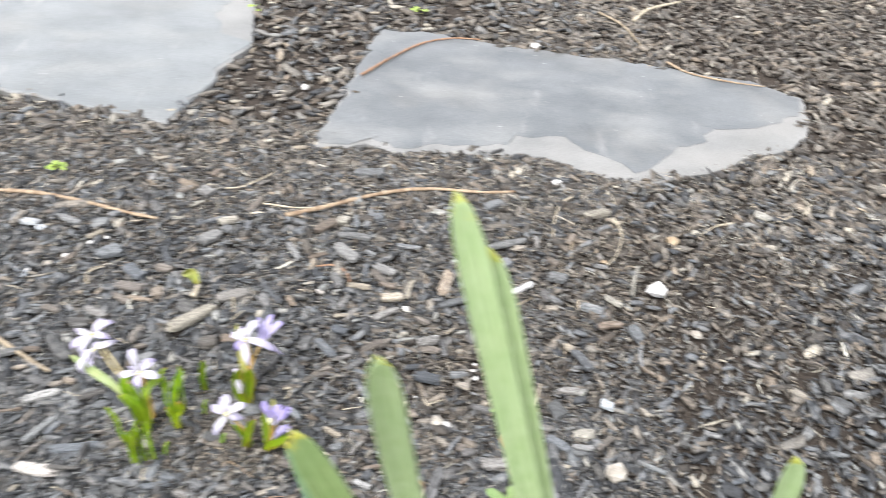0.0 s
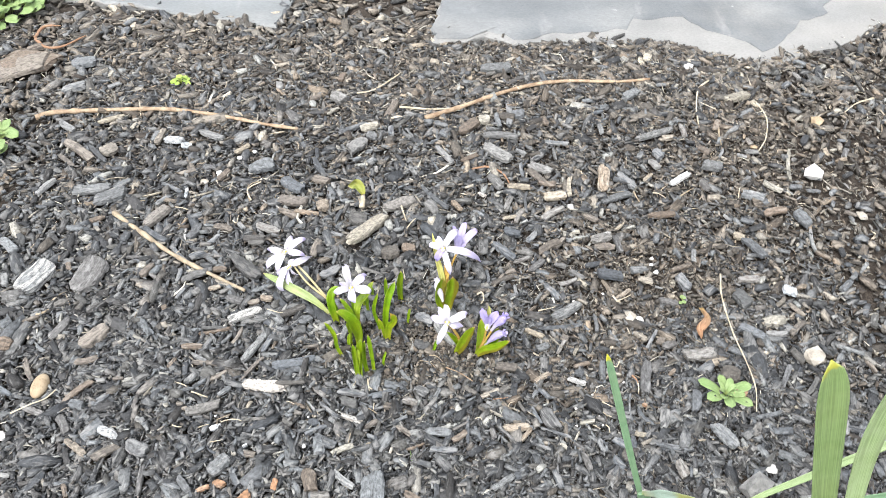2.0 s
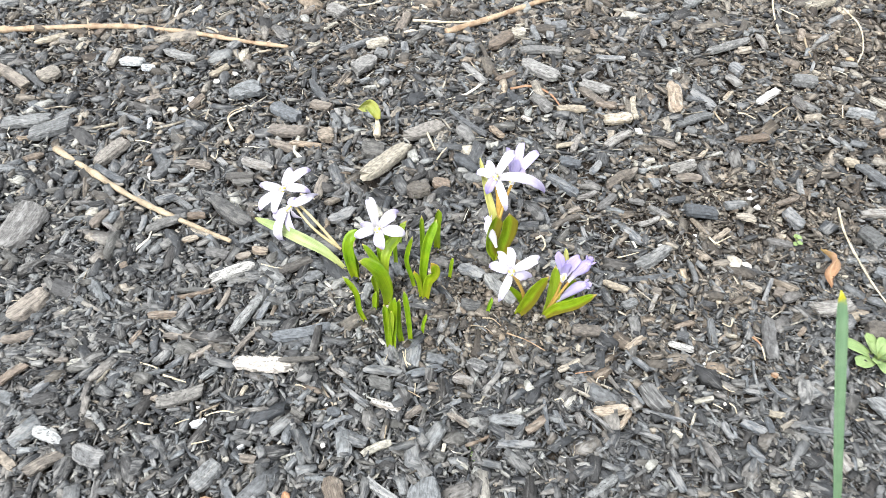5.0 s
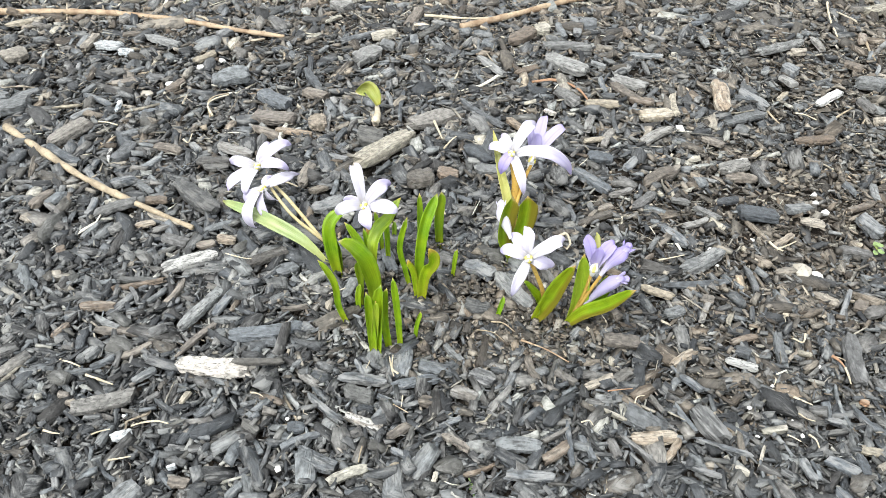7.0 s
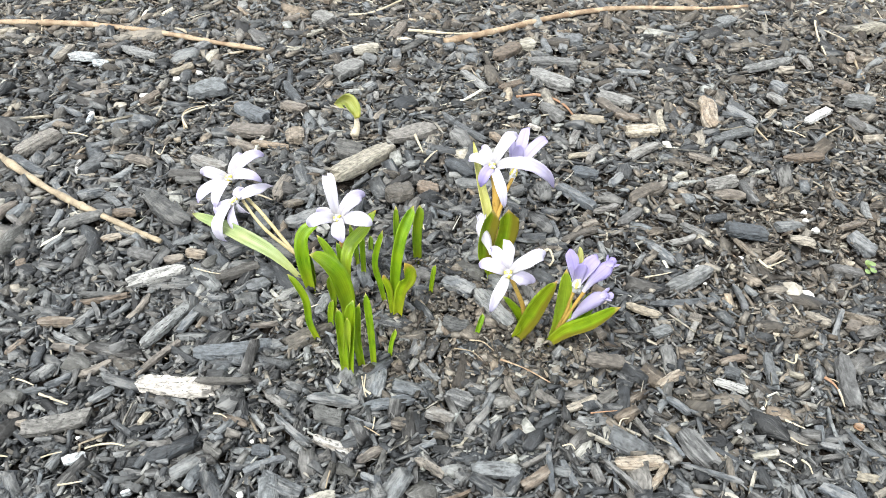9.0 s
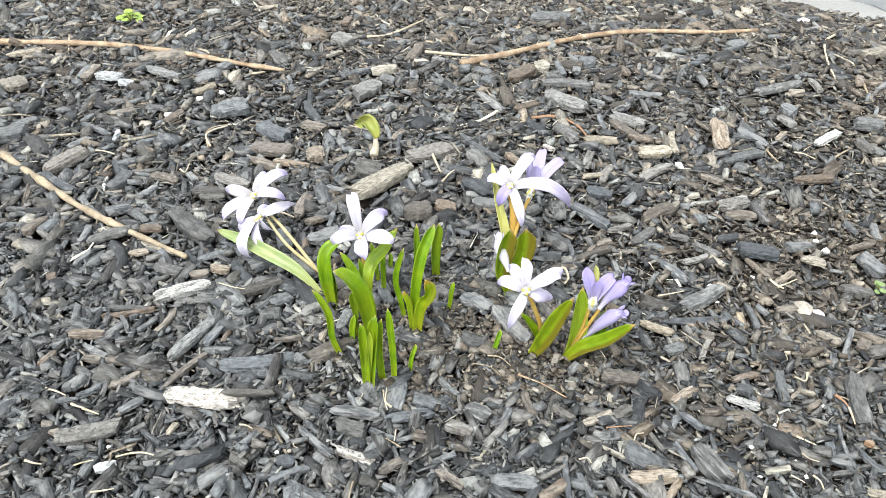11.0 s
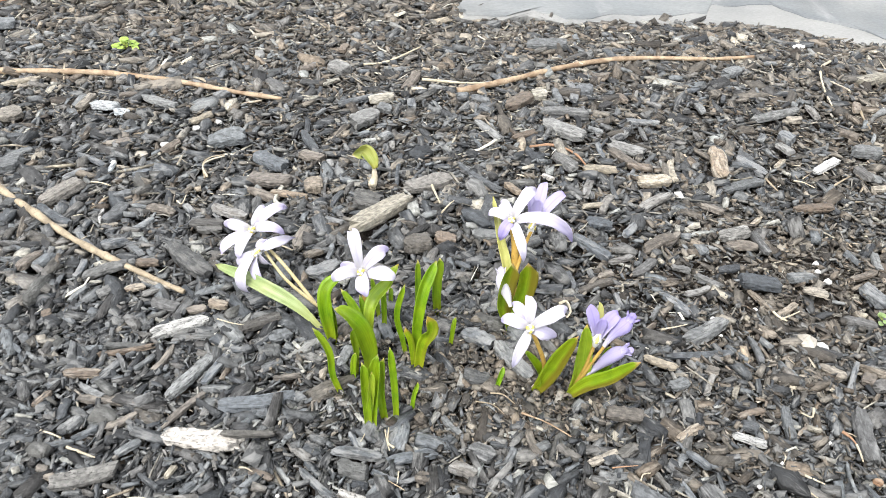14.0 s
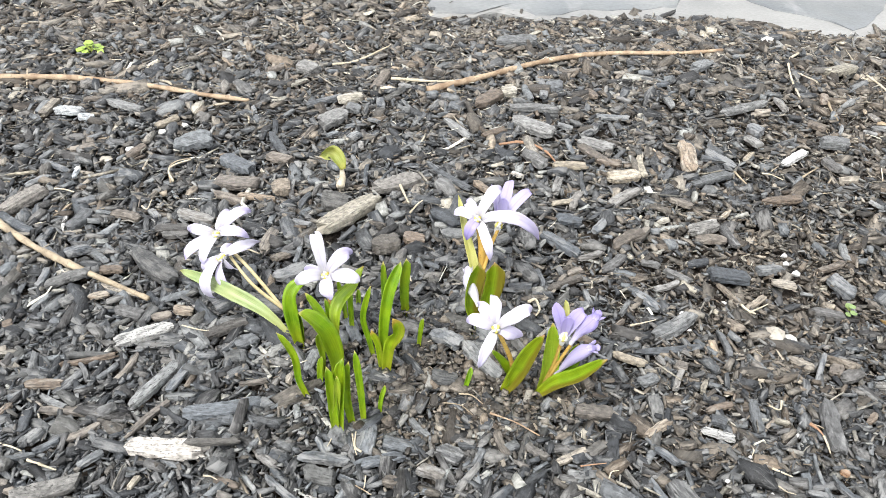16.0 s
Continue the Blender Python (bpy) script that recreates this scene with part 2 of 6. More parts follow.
def bark_material(name, low, high):
    k = Nodes(name, 0.7, 0.3)
    p = k.add("ShaderNodeTexCoord").outputs["Object"]
    rough, spots = k.noise(p, 700, 4), k.noise(p, 110, 6)
    c = k.mix(k.ramp(spots, (0.35, (0, 0, 0)), (0.65, (1, 1, 1))), low, high)
    c = k.mix(k.math("MULTIPLY", k.ramp(rough, (0.55, (0, 0, 0)), (0.7, (1, 1, 1))), 0.5), c, tuple(v * 0.35 for v in low))
    k.colour(c).bump(rough, 0.5, 0.0006)
    return k.mat


soil = soil_material()
slate_top = slate_material("slate_top", (0.092, 0.102, 0.110), (0.145, 0.156, 0.163), 0.5)
slate_grey = slate_material("slate_grey", (0.148, 0.161, 0.167), (0.198, 0.212, 0.218), 0.4)
slate_layer = slate_material("slate_layer", (0.165, 0.168, 0.166), (0.245, 0.243, 0.234), 0.3)
petal_white = petal_material("petal_white", (0.68, 0.67, 0.715), (0.47, 0.435, 0.63), (0.63, 0.615, 0.69))
petal_tinted = petal_material("petal_tinted", (0.62, 0.60, 0.69), (0.42, 0.375, 0.61), (0.56, 0.535, 0.655))
petal_lilac = petal_material("petal_lilac", (0.50, 0.47, 0.64), (0.36, 0.315, 0.60), (0.44, 0.40, 0.60))
petal_violet = petal_material("petal_violet", (0.45, 0.41, 0.62), (0.27, 0.215, 0.55), (0.40, 0.35, 0.60))
bulb_green = plant_material("bulb_green", (0.085, 0.195, 0.005), (0.19, 0.315, 0.010), (0.40, 0.34, 0.10), 0.95, 0.33)
bulb_dark = plant_material("bulb_dark", (0.075, 0.165, 0.007), (0.155, 0.245, 0.011), (0.40, 0.34, 0.10), 0.95, 0.33)
bulb_pale = plant_material("bulb_pale", (0.19, 0.27, 0.09), (0.29, 0.36, 0.165), (0.38, 0.30, 0.10), 0.96)
bulb_bronze = plant_material("bulb_bronze", (0.125, 0.225, 0.007), (0.215, 0.315, 0.012), (0.44, 0.24, 0.12), 0.95, 0.33, bronze=0.85)
bulb_pale_green = plant_material("bulb_pale_green", (0.16, 0.28, 0.010), (0.27, 0.39, 0.035), (0.44, 0.30, 0.08), 0.95, 0.33)
bulb_tipped = plant_material("bulb_tipped", (0.16, 0.27, 0.006), (0.27, 0.37, 0.012), (0.46, 0.33, 0.06), 0.86, 0.33, bronze=0.4)
fallen_green = plant_material("fallen_green", (0.20, 0.27, 0.045), (0.29, 0.345, 0.10), (0.42, 0.36, 0.14), 0.9, 0.4)
bulb_yellow = plant_material("bulb_yellow", (0.34, 0.36, 0.09), (0.44, 0.44, 0.16), (0.42, 0.38, 0.08), 0.96)
daffodil_green = plant_material("daffodil_green", (0.21, 0.30, 0.13), (0.29, 0.375, 0.20), (0.34, 0.36, 0.06), 0.985, 0.45, 0.3, vein=1.8, sallow=0.05)
daffodil_olive = plant_material("daffodil_olive", (0.145, 0.225, 0.075), (0.21, 0.295, 0.125), (0.36, 0.36, 0.06), 0.988, 0.4, 0.3, vein=1.6, sallow=0.1)
daffodil_under = plant_material("daffodil_under", (0.20, 0.275, 0.225), (0.25, 0.325, 0.275), (0.27, 0.29, 0.10), 0.74, 0.5, 0.3, sallow=0.05)
daffodil_blue = plant_material("daffodil_blue", (0.11, 0.21, 0.115), (0.16, 0.26, 0.155), (0.42, 0.40, 0.03), 0.978, 0.5, 0.3, sallow=0.1)
weed_green = plant_material("weed_green", (0.17, 0.275, 0.095), (0.27, 0.375, 0.165), (0.26, 0.33, 0.12), 0.97, 0.5, 0.35, sallow=0.15)
seedling_green = plant_material("seedling_green", (0.27, 0.40, 0.07), (0.37, 0.49, 0.13), (0.36, 0.45, 0.12), 0.97, 0.5, 0.35, sallow=0.2)
dry_leaf = plant_material("dry_leaf", (0.25, 0.145, 0.08), (0.36, 0.23, 0.14), (0.24, 0.13, 0.07), 0.95, 0.7, 0.2)
twig_bark = bark_material("twig_bark", (0.185, 0.125, 0.08), (0.35, 0.275, 0.19))
twig_pale = bark_material("twig_pale", (0.33, 0.29, 0.21), (0.46, 0.41, 0.32))
twig_grey = bark_material("twig_grey", (0.185, 0.15, 0.105), (0.33, 0.275, 0.195))
twig_rust = bark_material("twig_rust", (0.22, 0.125, 0.075), (0.29, 0.18, 0.115))
stem_brown = bark_material("stem_brown", (0.30, 0.22, 0.085), (0.37, 0.29, 0.14))
stem_orange = bark_material("stem_orange", (0.36, 0.22, 0.045), (0.42, 0.29, 0.075))
stem_pale = bark_material("stem_pale", (0.38, 0.32, 0.17), (0.46, 0.40, 0.24))
stone_white = bark_material("stone_white", (0.46, 0.455, 0.44), (0.58, 0.575, 0.56))
stone_pale = bark_material("stone_pale", (0.24, 0.215, 0.18), (0.38, 0.36, 0.32))
stone_grey = bark_material("stone_grey", (0.11, 0.11, 0.108), (0.25, 0.25, 0.243))
stone_tan = bark_material("stone_tan", (0.24, 0.18, 0.115), (0.34, 0.275, 0.19))
stone_dark = bark_material("stone_dark", (0.03, 0.028, 0.026), (0.07, 0.065, 0.06))
heart_white = bark_material("heart_white", (0.62, 0.62, 0.60), (0.68, 0.68, 0.67))
pollen = bark_material("pollen", (0.62, 0.55, 0.10), (0.70, 0.64, 0.2))


# ---- builders ----
def spline(points, n):
    """n + 1 even places on a smooth curve through the points."""
    p = [Vector(v) for v in points]
    p = [2 * p[0] - p[1], *p, 2 * p[-1] - p[-2]]
    spans, result = len(p) - 3, []
    for i in range(n + 1):
        u = i / n * spans
        j = min(int(u), spans - 1)
        t = u - j
        a, b, c, d = p[j : j + 4]
        result.append(0.5 * (2 * b + (c - a) * t + (2 * a - 5 * b + 4 * c - d) * t * t + (3 * b - a - 3 * c + d) * t**3))
    return result


def mesh_from(name, verts, faces, uvs=None, smooth=True):
    me = bpy.data.meshes.new(name)
    me.from_pydata([tuple(v) for v in verts], [], faces)
    if uvs is not None:
        layer = me.uv_layers.new(name="UVMap")
        order = np.empty(len(me.loops), dtype=np.int32)
        me.loops.foreach_get("vertex_index", order)
        layer.data.foreach_set("uv", np.asarray(uvs, dtype=np.float32)[order].ravel())
    if smooth:
        me.polygons.foreach_set("use_smooth", [True] * len(me.polygons))
    return me


def part(name, me, material, parent, label=""):
    ob = new(name, me)
    if material:
        me.materials.append(material)
    ob.parent = parent
    ob.matrix_parent_inverse = Matrix.Translation(-parent.matrix_world.translation) if parent.matrix_world.translation.length else Matrix()
    return tagged(ob, label)


def thing(name, place, label, category, group="", kind=""):
    ob = new(name)
    ob.empty_display_size = 0.01
    ob.location = place
    ob.matrix_world = Matrix.Translation(place)
    return tagged(ob, label, category, group, kind)


def blade_mesh(points, width, shape=0.6, facing=(0.0, -0.6, 0.8), fold=0.25, thick=0.0007, n=16, m=6, base=0.45, twist=0.0, tip=2.4, point=0.5, wave=0.07):
    """A leaf or petal: a curved strip with a keel, real thickness and a rounded tip. shape: where along it is widest; base: width at its foot."""
    line = spline(points, n)
    front, behind, uvs = [], [], []
    for i, c in enumerate(line):
        s = i / n
        way = (line[min(i + 1, n)] - line[max(i - 1, 0)]).normalized()
        side = way.cross(Vector(facing)).normalized()
        up = side.cross(way).normalized()
        if twist:
            a = twist * s
            side, up = side * math.cos(a) + up * math.sin(a), up * math.cos(a) - side * math.sin(a)
        if s < shape:
            w = base + (1 - base) * math.sin(s / shape * math.pi / 2) ** 1.3
        else:
            w = max(0.0, 1 - ((s - shape) / (1 - shape)) ** tip) ** point * 0.95 + 0.05
        w *= width / 2
        for j in range(m + 1):
            u = 2 * j / m - 1
            ripple = wave * noise.noise(Vector((s * 3.5 + c.x * 40, 1.7 * u, points[0][1] * 90)))
            place = c + side * (u * w * (1 + ripple)) + up * (fold * w * abs(u) ** 1.6 + ripple * w * 1.2 * abs(u))
            t = thick * (1 - 0.7 * u * u) * (1 - 0.6 * s)
            front.append(place + up * t / 2)
            behind.append(place - up * t / 2)
            uvs.append((u * 0.5 + 0.5, s))
    k, count, faces = m + 1, len(front), []
    for i in range(n):
        for j in range(m):
            a = i * k + j
            faces.append((a, a + 1, a + k + 1, a + k))
            faces.append((count + a, count + a + k, count + a + k + 1, count + a + 1))
        for a, b in ((i * k, i * k + k), (i * k + m + k, i * k + m)):
            faces.append((a, b, count + b, count + a))
    for j in range(m):
        faces.append((j + 1, j, count + j, count + j + 1))
        a = n * k + j
        faces.append((a, a + 1, count + a + 1, count + a))
    return mesh_from("blade", front + behind, faces, uvs + uvs)


def tube_mesh(points, r0, r1, n=14, m=8, rough=0.0, seed=0.0):
    """A round stem along a curve, from radius r0 to r1, with knots and closed ends."""
    line, verts, faces = spline(points, n), [], []
    for i, c in enumerate(line):
        way = (line[min(i + 1, n)] - line[max(i - 1, 0)]).normalized()
        side = way.cross(Vector((0.1, 0.2, 1))).normalized()
        up = side.cross(way)
        r = r0 + (r1 - r0) * i / n
        if rough:
            r *= 1 + rough * noise.noise(c * 90 + Vector((seed, 0, 0))) + (0.6 * rough if (i * 7 + int(abs(seed) * 3)) % 17 == 0 else 0)
        for j in range(m):
            a = 2 * math.pi * j / m
            wobble = 1 + 0.4 * rough * noise.noise(c * 300 + Vector((j, seed, 0)))
            verts.append(c + (side * math.cos(a) + up * math.sin(a)) * r * wobble)
    for i in range(n):
        for j in range(m):
            a, b = i * m + j, i * m + (j + 1) % m
            faces.append((a, b, b + m, a + m))
    faces.append(tuple(reversed(range(m))))
    faces.append(tuple(range(n * m, n * m + m)))
    return mesh_from("stem", verts, faces)


def ball_mesh(rx, ry, rz, seed, rough=0.25, level=2):
    bm = bmesh.new()
    bmesh.ops.create_icosphere(bm, subdivisions=level, radius=1.0)
    for v in bm.verts:
        k = 1 + rough * noise.noise(v.co * 1.3 + Vector((seed, 2 * seed, 0))) + 0.3 * rough * noise.noise(v.co * 4 + Vector((seed, 0, 0)))
        v.co = Vector((v.co.x * rx * k, v.co.y * ry * k, v.co.z * rz * k))
    me = bpy.data.meshes.new("ball")
    bm.to_mesh(me)
    bm.free()
    me.polygons.foreach_set("use_smooth", [level > 2] * len(me.polygons))
    return me


# ---- ground ----
def lie(x, y):
    """Height of the mulch bed: nearly level, gently uneven."""
    def hump(cx, cy, r, h):
        return h * math.exp(-((x - cx) ** 2 + (y - cy) ** 2) / r**2)
    return (hump(0.10, 0.52, 0.12, -0.009) + hump(0.12, 0.84, 0.12, 0.010) + hump(-0.34, 0.62, 0.14, -0.006) + hump(-0.22, 0.60, 0.07, 0.007)
            + 0.003 * noise.noise(Vector((x * 9, y * 9, 0.3))))


def ground_sheet():
    xs = [-80, -20, -6, -3] + [-2.0 + 0.05 * i for i in range(81)] + [3, 6, 20, 80]
    ys = [-80, -20, -6, -2] + [-0.6 + 0.05 * i for i in range(65)] + [4, 8, 20, 80]
    verts = [(x, y, lie(x, y) - 0.003) for y in ys for x in xs]
    w = len(xs)
    faces = [(j * w + i, j * w + i + 1, (j + 1) * w + i + 1, (j + 1) * w + i) for j in range(len(ys) - 1) for i in range(w - 1)]
    me = mesh_from("ground", verts, faces)
    me.materials.append(soil)
    return tagged(new("ground", me), "dark brown garden soil covered with black shredded mulch", "ground", kind="structure")


ground = ground_sheet()


# ---- slate stepping stones ----
def slate_piece(corners, top, depth, rough, seed, inset):
    """A split slab: an outline with ragged edges, a slightly uneven face and sloping broken sides."""
    rim = []
    for (x0, y0), (x1, y1) in zip(corners, corners[1:] + corners[:1]):
        n = max(2, int(math.hypot(x1 - x0, y1 - y0) / 0.012))
        for i in range(n):
            t = i / n
            p = Vector((x0 + (x1 - x0) * t, y0 + (y1 - y0) * t, 0))
            j = noise.noise(p * 16 + Vector((seed, 0, 0))) * rough + noise.noise(p * 38 + Vector((0, 0, seed))) * rough * 0.8 + noise.noise(p * 90 + Vector((0, seed, 0))) * rough * 0.5
            q = Vector((y1 - y0, x0 - x1, 0)).normalized()
            rim.append(p + q * j)
    mid = sum(rim, Vector()) / len(rim)
    count, verts, faces = len(rim), [], []
    for k, z, grow in ((0.25, top, 0), (0.6, top, 0), (0.92, top, 0), (1.0, top - 0.0008, 0), (1.0, top - 0.002, inset), (1.0, top - depth, inset * 2)):
        for v in rim:
            off = v - mid
            p = mid + off * k + off.normalized() * grow
            verts.append((p.x, p.y, z + 0.0012 * noise.noise(p * 7 + Vector((0, 0, seed)))))
    for r in range(5):
        for i in range(count):
            a, b = r * count + i, r * count + (i + 1) % count
            faces.append((a, a + count, b + count, b))
    faces.append(tuple(range(count)))
    return mesh_from("slate", verts, faces, smooth=False)


SLAB_RIGHT = [(-0.127, 1.349), (-0.047, 1.346), (0.091, 1.311), (0.281, 1.283), (0.470, 1.237), (0.558, 1.190), (0.519, 1.057), (0.489, 1.024), (0.432, 0.995), (0.384, 0.963), (0.347, 0.934), (0.290, 0.912), (0.249, 0.892), (0.218, 0.877), (0.183, 0.889), (0.155, 0.906), (0.111, 0.922), (0.082, 0.935), (0.044, 0.941), (-0.002, 0.934), (-0.069, 0.929), (-0.105, 0.945), (-0.146, 0.935), (-0.176, 0.928)]
SLAB_LEFT = [(-0.388, 0.965), (-0.337, 1.255), (-0.390, 1.480), (-0.440, 1.740), (-0.800, 1.680), (-0.845, 1.180), (-0.735, 1.050)]


def stepping_stone(outline, face, label, seed, material):
    mid = (sum(x for x, _ in outline) / len(outline), sum(y for _, y in outline) / len(outline), 0)
    slab = thing("stepping_stone", mid, label, "stepping stone", "stepping stones")
    part("lower_layer", slate_piece(outline, 0.0084, 0.04, 0.007, seed, 0.004), slate_layer, slab, "pale split lower layer of slate")
    part("upper_layer", slate_piece(face, 0.0098, 0.003, 0.011, seed, 0.001), material, slab, "smooth blue-grey slate face")
    return slab


stepping_stone(SLAB_RIGHT, [(-0.127, 1.349), (-0.047, 1.346), (0.091, 1.311), (0.281, 1.283), (0.470, 1.237), (0.553, 1.181), (0.541, 1.148), (0.490, 1.084), (0.387, 1.058), (0.359, 1.007), (0.321, 0.998), (0.285, 0.948), (0.254, 0.921), (0.234, 0.941), (0.192, 0.973), (0.163, 1.002), (0.093, 0.997), (0.079, 0.971), (0.044, 0.958), (0.005, 0.955), (-0.070, 0.938), (-0.106, 0.953), (-0.147, 0.942), (-0.175, 0.936)],
               "flat blue-grey slate stepping stone sunk in mulch", 1.7, slate_top)
stepping_stone(SLAB_LEFT, [(-0.388, 0.965), (-0.337, 1.255), (-0.382, 1.262), (-0.431, 1.368), (-0.40, 1.50), (-0.440, 1.740), (-0.800, 1.680), (-0.790, 1.270), (-0.729, 1.141), (-0.735, 1.050)],
               "flat grey slate stepping stone sunk in mulch", 5.2, slate_grey)


def inside(x, y, outline):
    hit = False
    for (x0, y0), (x1, y1) in zip(outline, outline[1:] + outline[:1]):
        if (y0 > y) != (y1 > y) and x < (x1 - x0) * (y - y0) / (y1 - y0) + x0:
            hit = not hit
    return hit


def on_slab(x, y):
    for o in (SLAB_RIGHT, SLAB_LEFT):
        if inside(x, y, o):
            cx, cy = sum(p[0] for p in o) / len(o), sum(p[1] for p in o) / len(o)
            d = math.hypot(x - cx, y - cy)
            e = 0.012 + 0.010 * noise.noise(Vector((x * 25, y * 25, 4)))
            if inside(x + (x - cx) / d * e, y + (y - cy) / d * e, o):
                return True
    return False


# ---- things: small bulb plants with star flowers ----
def leaf(plant, points, width, material=None, label="", **shape):
    shape = {"fold": 0.85, "twist": 0.5 * math.sin(width * 9000 + points[0][0] * 700), "thick": 0.0009, "base": 0.24, "tip": 2.4, **shape}
    return part("leaf", blade_mesh(points, width, **shape), material or bulb_green, plant, label)


def stalk(plant, points, r, material=None, label=""):
    return part("stalk", tube_mesh(points, r, r * 0.8), material or stem_brown, plant, label)


def flower(plant, place, tips, facing, width, label, cup=0.2, material=None, deep=()):
    """tips: millimetres from the flower's heart. The heart carries the petals."""
    c, f = Vector(place), Vector(facing).normalized()
    heart = part("flower", tube_mesh([c - f * 0.0050, c - f * 0.002, c + f * 0.0012], 0.0012, 0.0021, 6, 10), heart_white, plant, label)
    side = f.cross(Vector((0.3, 0.1, 1))).normalized()
    up = side.cross(f)
    arch = (f + Vector((0, 0, 0.7))).normalized()
    for k in range(6):
        out = side * math.cos(k * 1.047) + up * math.sin(k * 1.047)
        part("stamen", tube_mesh([c + out * 0.0016, c + out * 0.0013 + f * 0.0025, c + out * 0.0006 + f * 0.0044], 0.0009, 0.0006, 4, 6), heart_white if k % 2 else pollen, heart)
    for k, tip in enumerate(tips):
        d = Vector(tip) / 1000
        root = c - f * 0.0015 + d * 0.05
        bend = cup * (1.15 + 0.35 * math.sin(k * 1.9 + c.y * 70))
        line = [root, c + d * 0.26 + arch * d.length * bend * 1.1, c + d * 0.60 + arch * d.length * bend * 1.75, c + d * 0.88 + arch * d.length * bend * 1.15, c + d]
        me = blade_mesh(line, width * (0.90 + 0.06 * (k % 4)), shape=0.52, facing=f, fold=0.35, thick=0.0006, n=16, m=6, base=0.42, twist=0.6 * math.sin(k * 2.3 + c.x * 90), tip=1.6, point=1.0, wave=0.2)
        part("petal", me, petal_violet if k in deep else (material or petal_white) if k % 2 == 0 or material not in (None, petal_white) else petal_tinted, heart)
    return heart


def closed_bud(plant, points, r, label, material):
    """Wrapped petals: a spindle swelling past its middle, with the petal ends parting at the tip."""
    line = spline(points, 12)
    way = (line[-1] - line[-3]).normalized()
    verts, faces, uvs = [], [], []
    for i, c in enumerate(line):
        s = i / 12
        d = (line[min(i + 1, 12)] - line[max(i - 1, 0)]).normalized()
        side = d.cross(Vector((0.1, 0.2, 1))).normalized()
        up = side.cross(d)
        swell = 0.28 + 0.72 * math.sin(min(s / 0.68, 1.0) * math.pi / 2) ** 2 if s < 0.68 else 1 - 0.62 * ((s - 0.68) / 0.32) ** 1.5
        for j in range(12):
            a = 2 * math.pi * j / 12
            q = r * swell * (1 + 0.09 * math.cos(3 * a + 1.5 * s))
            verts.append(c + (side * math.cos(a) + up * math.sin(a)) * q)
            uvs.append((0.5 + 0.5 * math.cos(3 * a), s * 0.9))
    for i in range(12):
        for j in range(12):
            a, b = i * 12 + j, i * 12 + (j + 1) % 12
            faces.append((a, b, b + 12, a + 12))
    faces.append(tuple(range(144, 156)))
    bud = part("bud", mesh_from("bud", verts, faces, uvs), material, plant, label)
    side = way.cross(Vector((0.1, 0.2, 1))).normalized()
    up = side.cross(way)
    for k in range(4):
        out = side * math.cos(k * 1.57 + 0.4) + up * math.sin(k * 1.57 + 0.4)
        foot = line[-3] + out * r * 0.55
        part("petal", blade_mesh([foot, line[-1] + out * r * 0.5, line[-1] + way * r * 0.5 + out * r * (0.75 + 0.2 * (k % 2))], r * 1.0, shape=0.5, facing=out, fold=0.3, thick=0.0005, n=6, m=4), material, bud)
    return bud


GROUP = "star flower plants"

leaning = thing("flower_plant", (-0.260, 0.473, 0), "bulb plant leaning over with two lilac star flowers", "flower", GROUP)
leaf(leaning, [(-0.2560, 0.4660, 0.0000), (-0.2757, 0.4772, 0.0136), (-0.2946, 0.4857, 0.0198), (-0.3101, 0.4955, 0.0201), (-0.3259, 0.5065, 0.0176)], 0.0078, bulb_pale, "long pale green leaf lying outwards", shape=0.45, fold=0.5, tip=1.6, twist=0.35, base=0.16)
leaf(leaning, [(-0.2545, 0.4606, 0.0000), (-0.2572, 0.4625, 0.0208), (-0.2566, 0.4653, 0.0350), (-0.2500, 0.4686, 0.0417)], 0.0082, bulb_green, "", shape=0.6, base=0.5, fold=0.9, twist=0.4)
leaf(leaning, [(-0.2529, 0.4615, 0.0000), (-0.2539, 0.4623, 0.0172), (-0.2557, 0.4635, 0.0275)], 0.0032, bulb_dark, "")
stalk(leaning, [(-0.2616, 0.4830, 0.0013), (-0.2784, 0.4966, 0.0154), (-0.2890, 0.5048, 0.0238), (-0.2995, 0.5116, 0.0306)], 0.0011, stem_pale)
stalk(leaning, [(-0.2658, 0.4851, 0.0073), (-0.2812, 0.4935, 0.0151), (-0.2899, 0.4999, 0.0214), (-0.3004, 0.5097, 0.0314)], 0.0010, stem_pale)
flower(leaning, (-0.3046, 0.5164, 0.0354), [(5.4, 12.0, 7.8), (19.5, 3.4, 13.2), (-15.2, 0.7, 0.7), (-16.3, -12.4, -8.6), (-5.4, -17.2, -8.1), (19.2, -8.5, 4.0)], (-0.15, -0.8, 0.58), 0.0066, "open pale lilac star flower", 0.16, petal_white)
flower(leaning, (-0.3002, 0.5043, 0.0293), [(8.5, -5.9, -4.5), (4.8, -13.6, -11.5), (-4.0, -12.3, -19.9), (-9.2, -4.2, -9.1), (19.5, 9.7, 3.4), (8.3, 10.4, 0.7)], (-0.4, -0.85, 0.1), 0.0066, "drooping lilac star flower", 0.20, petal_white)

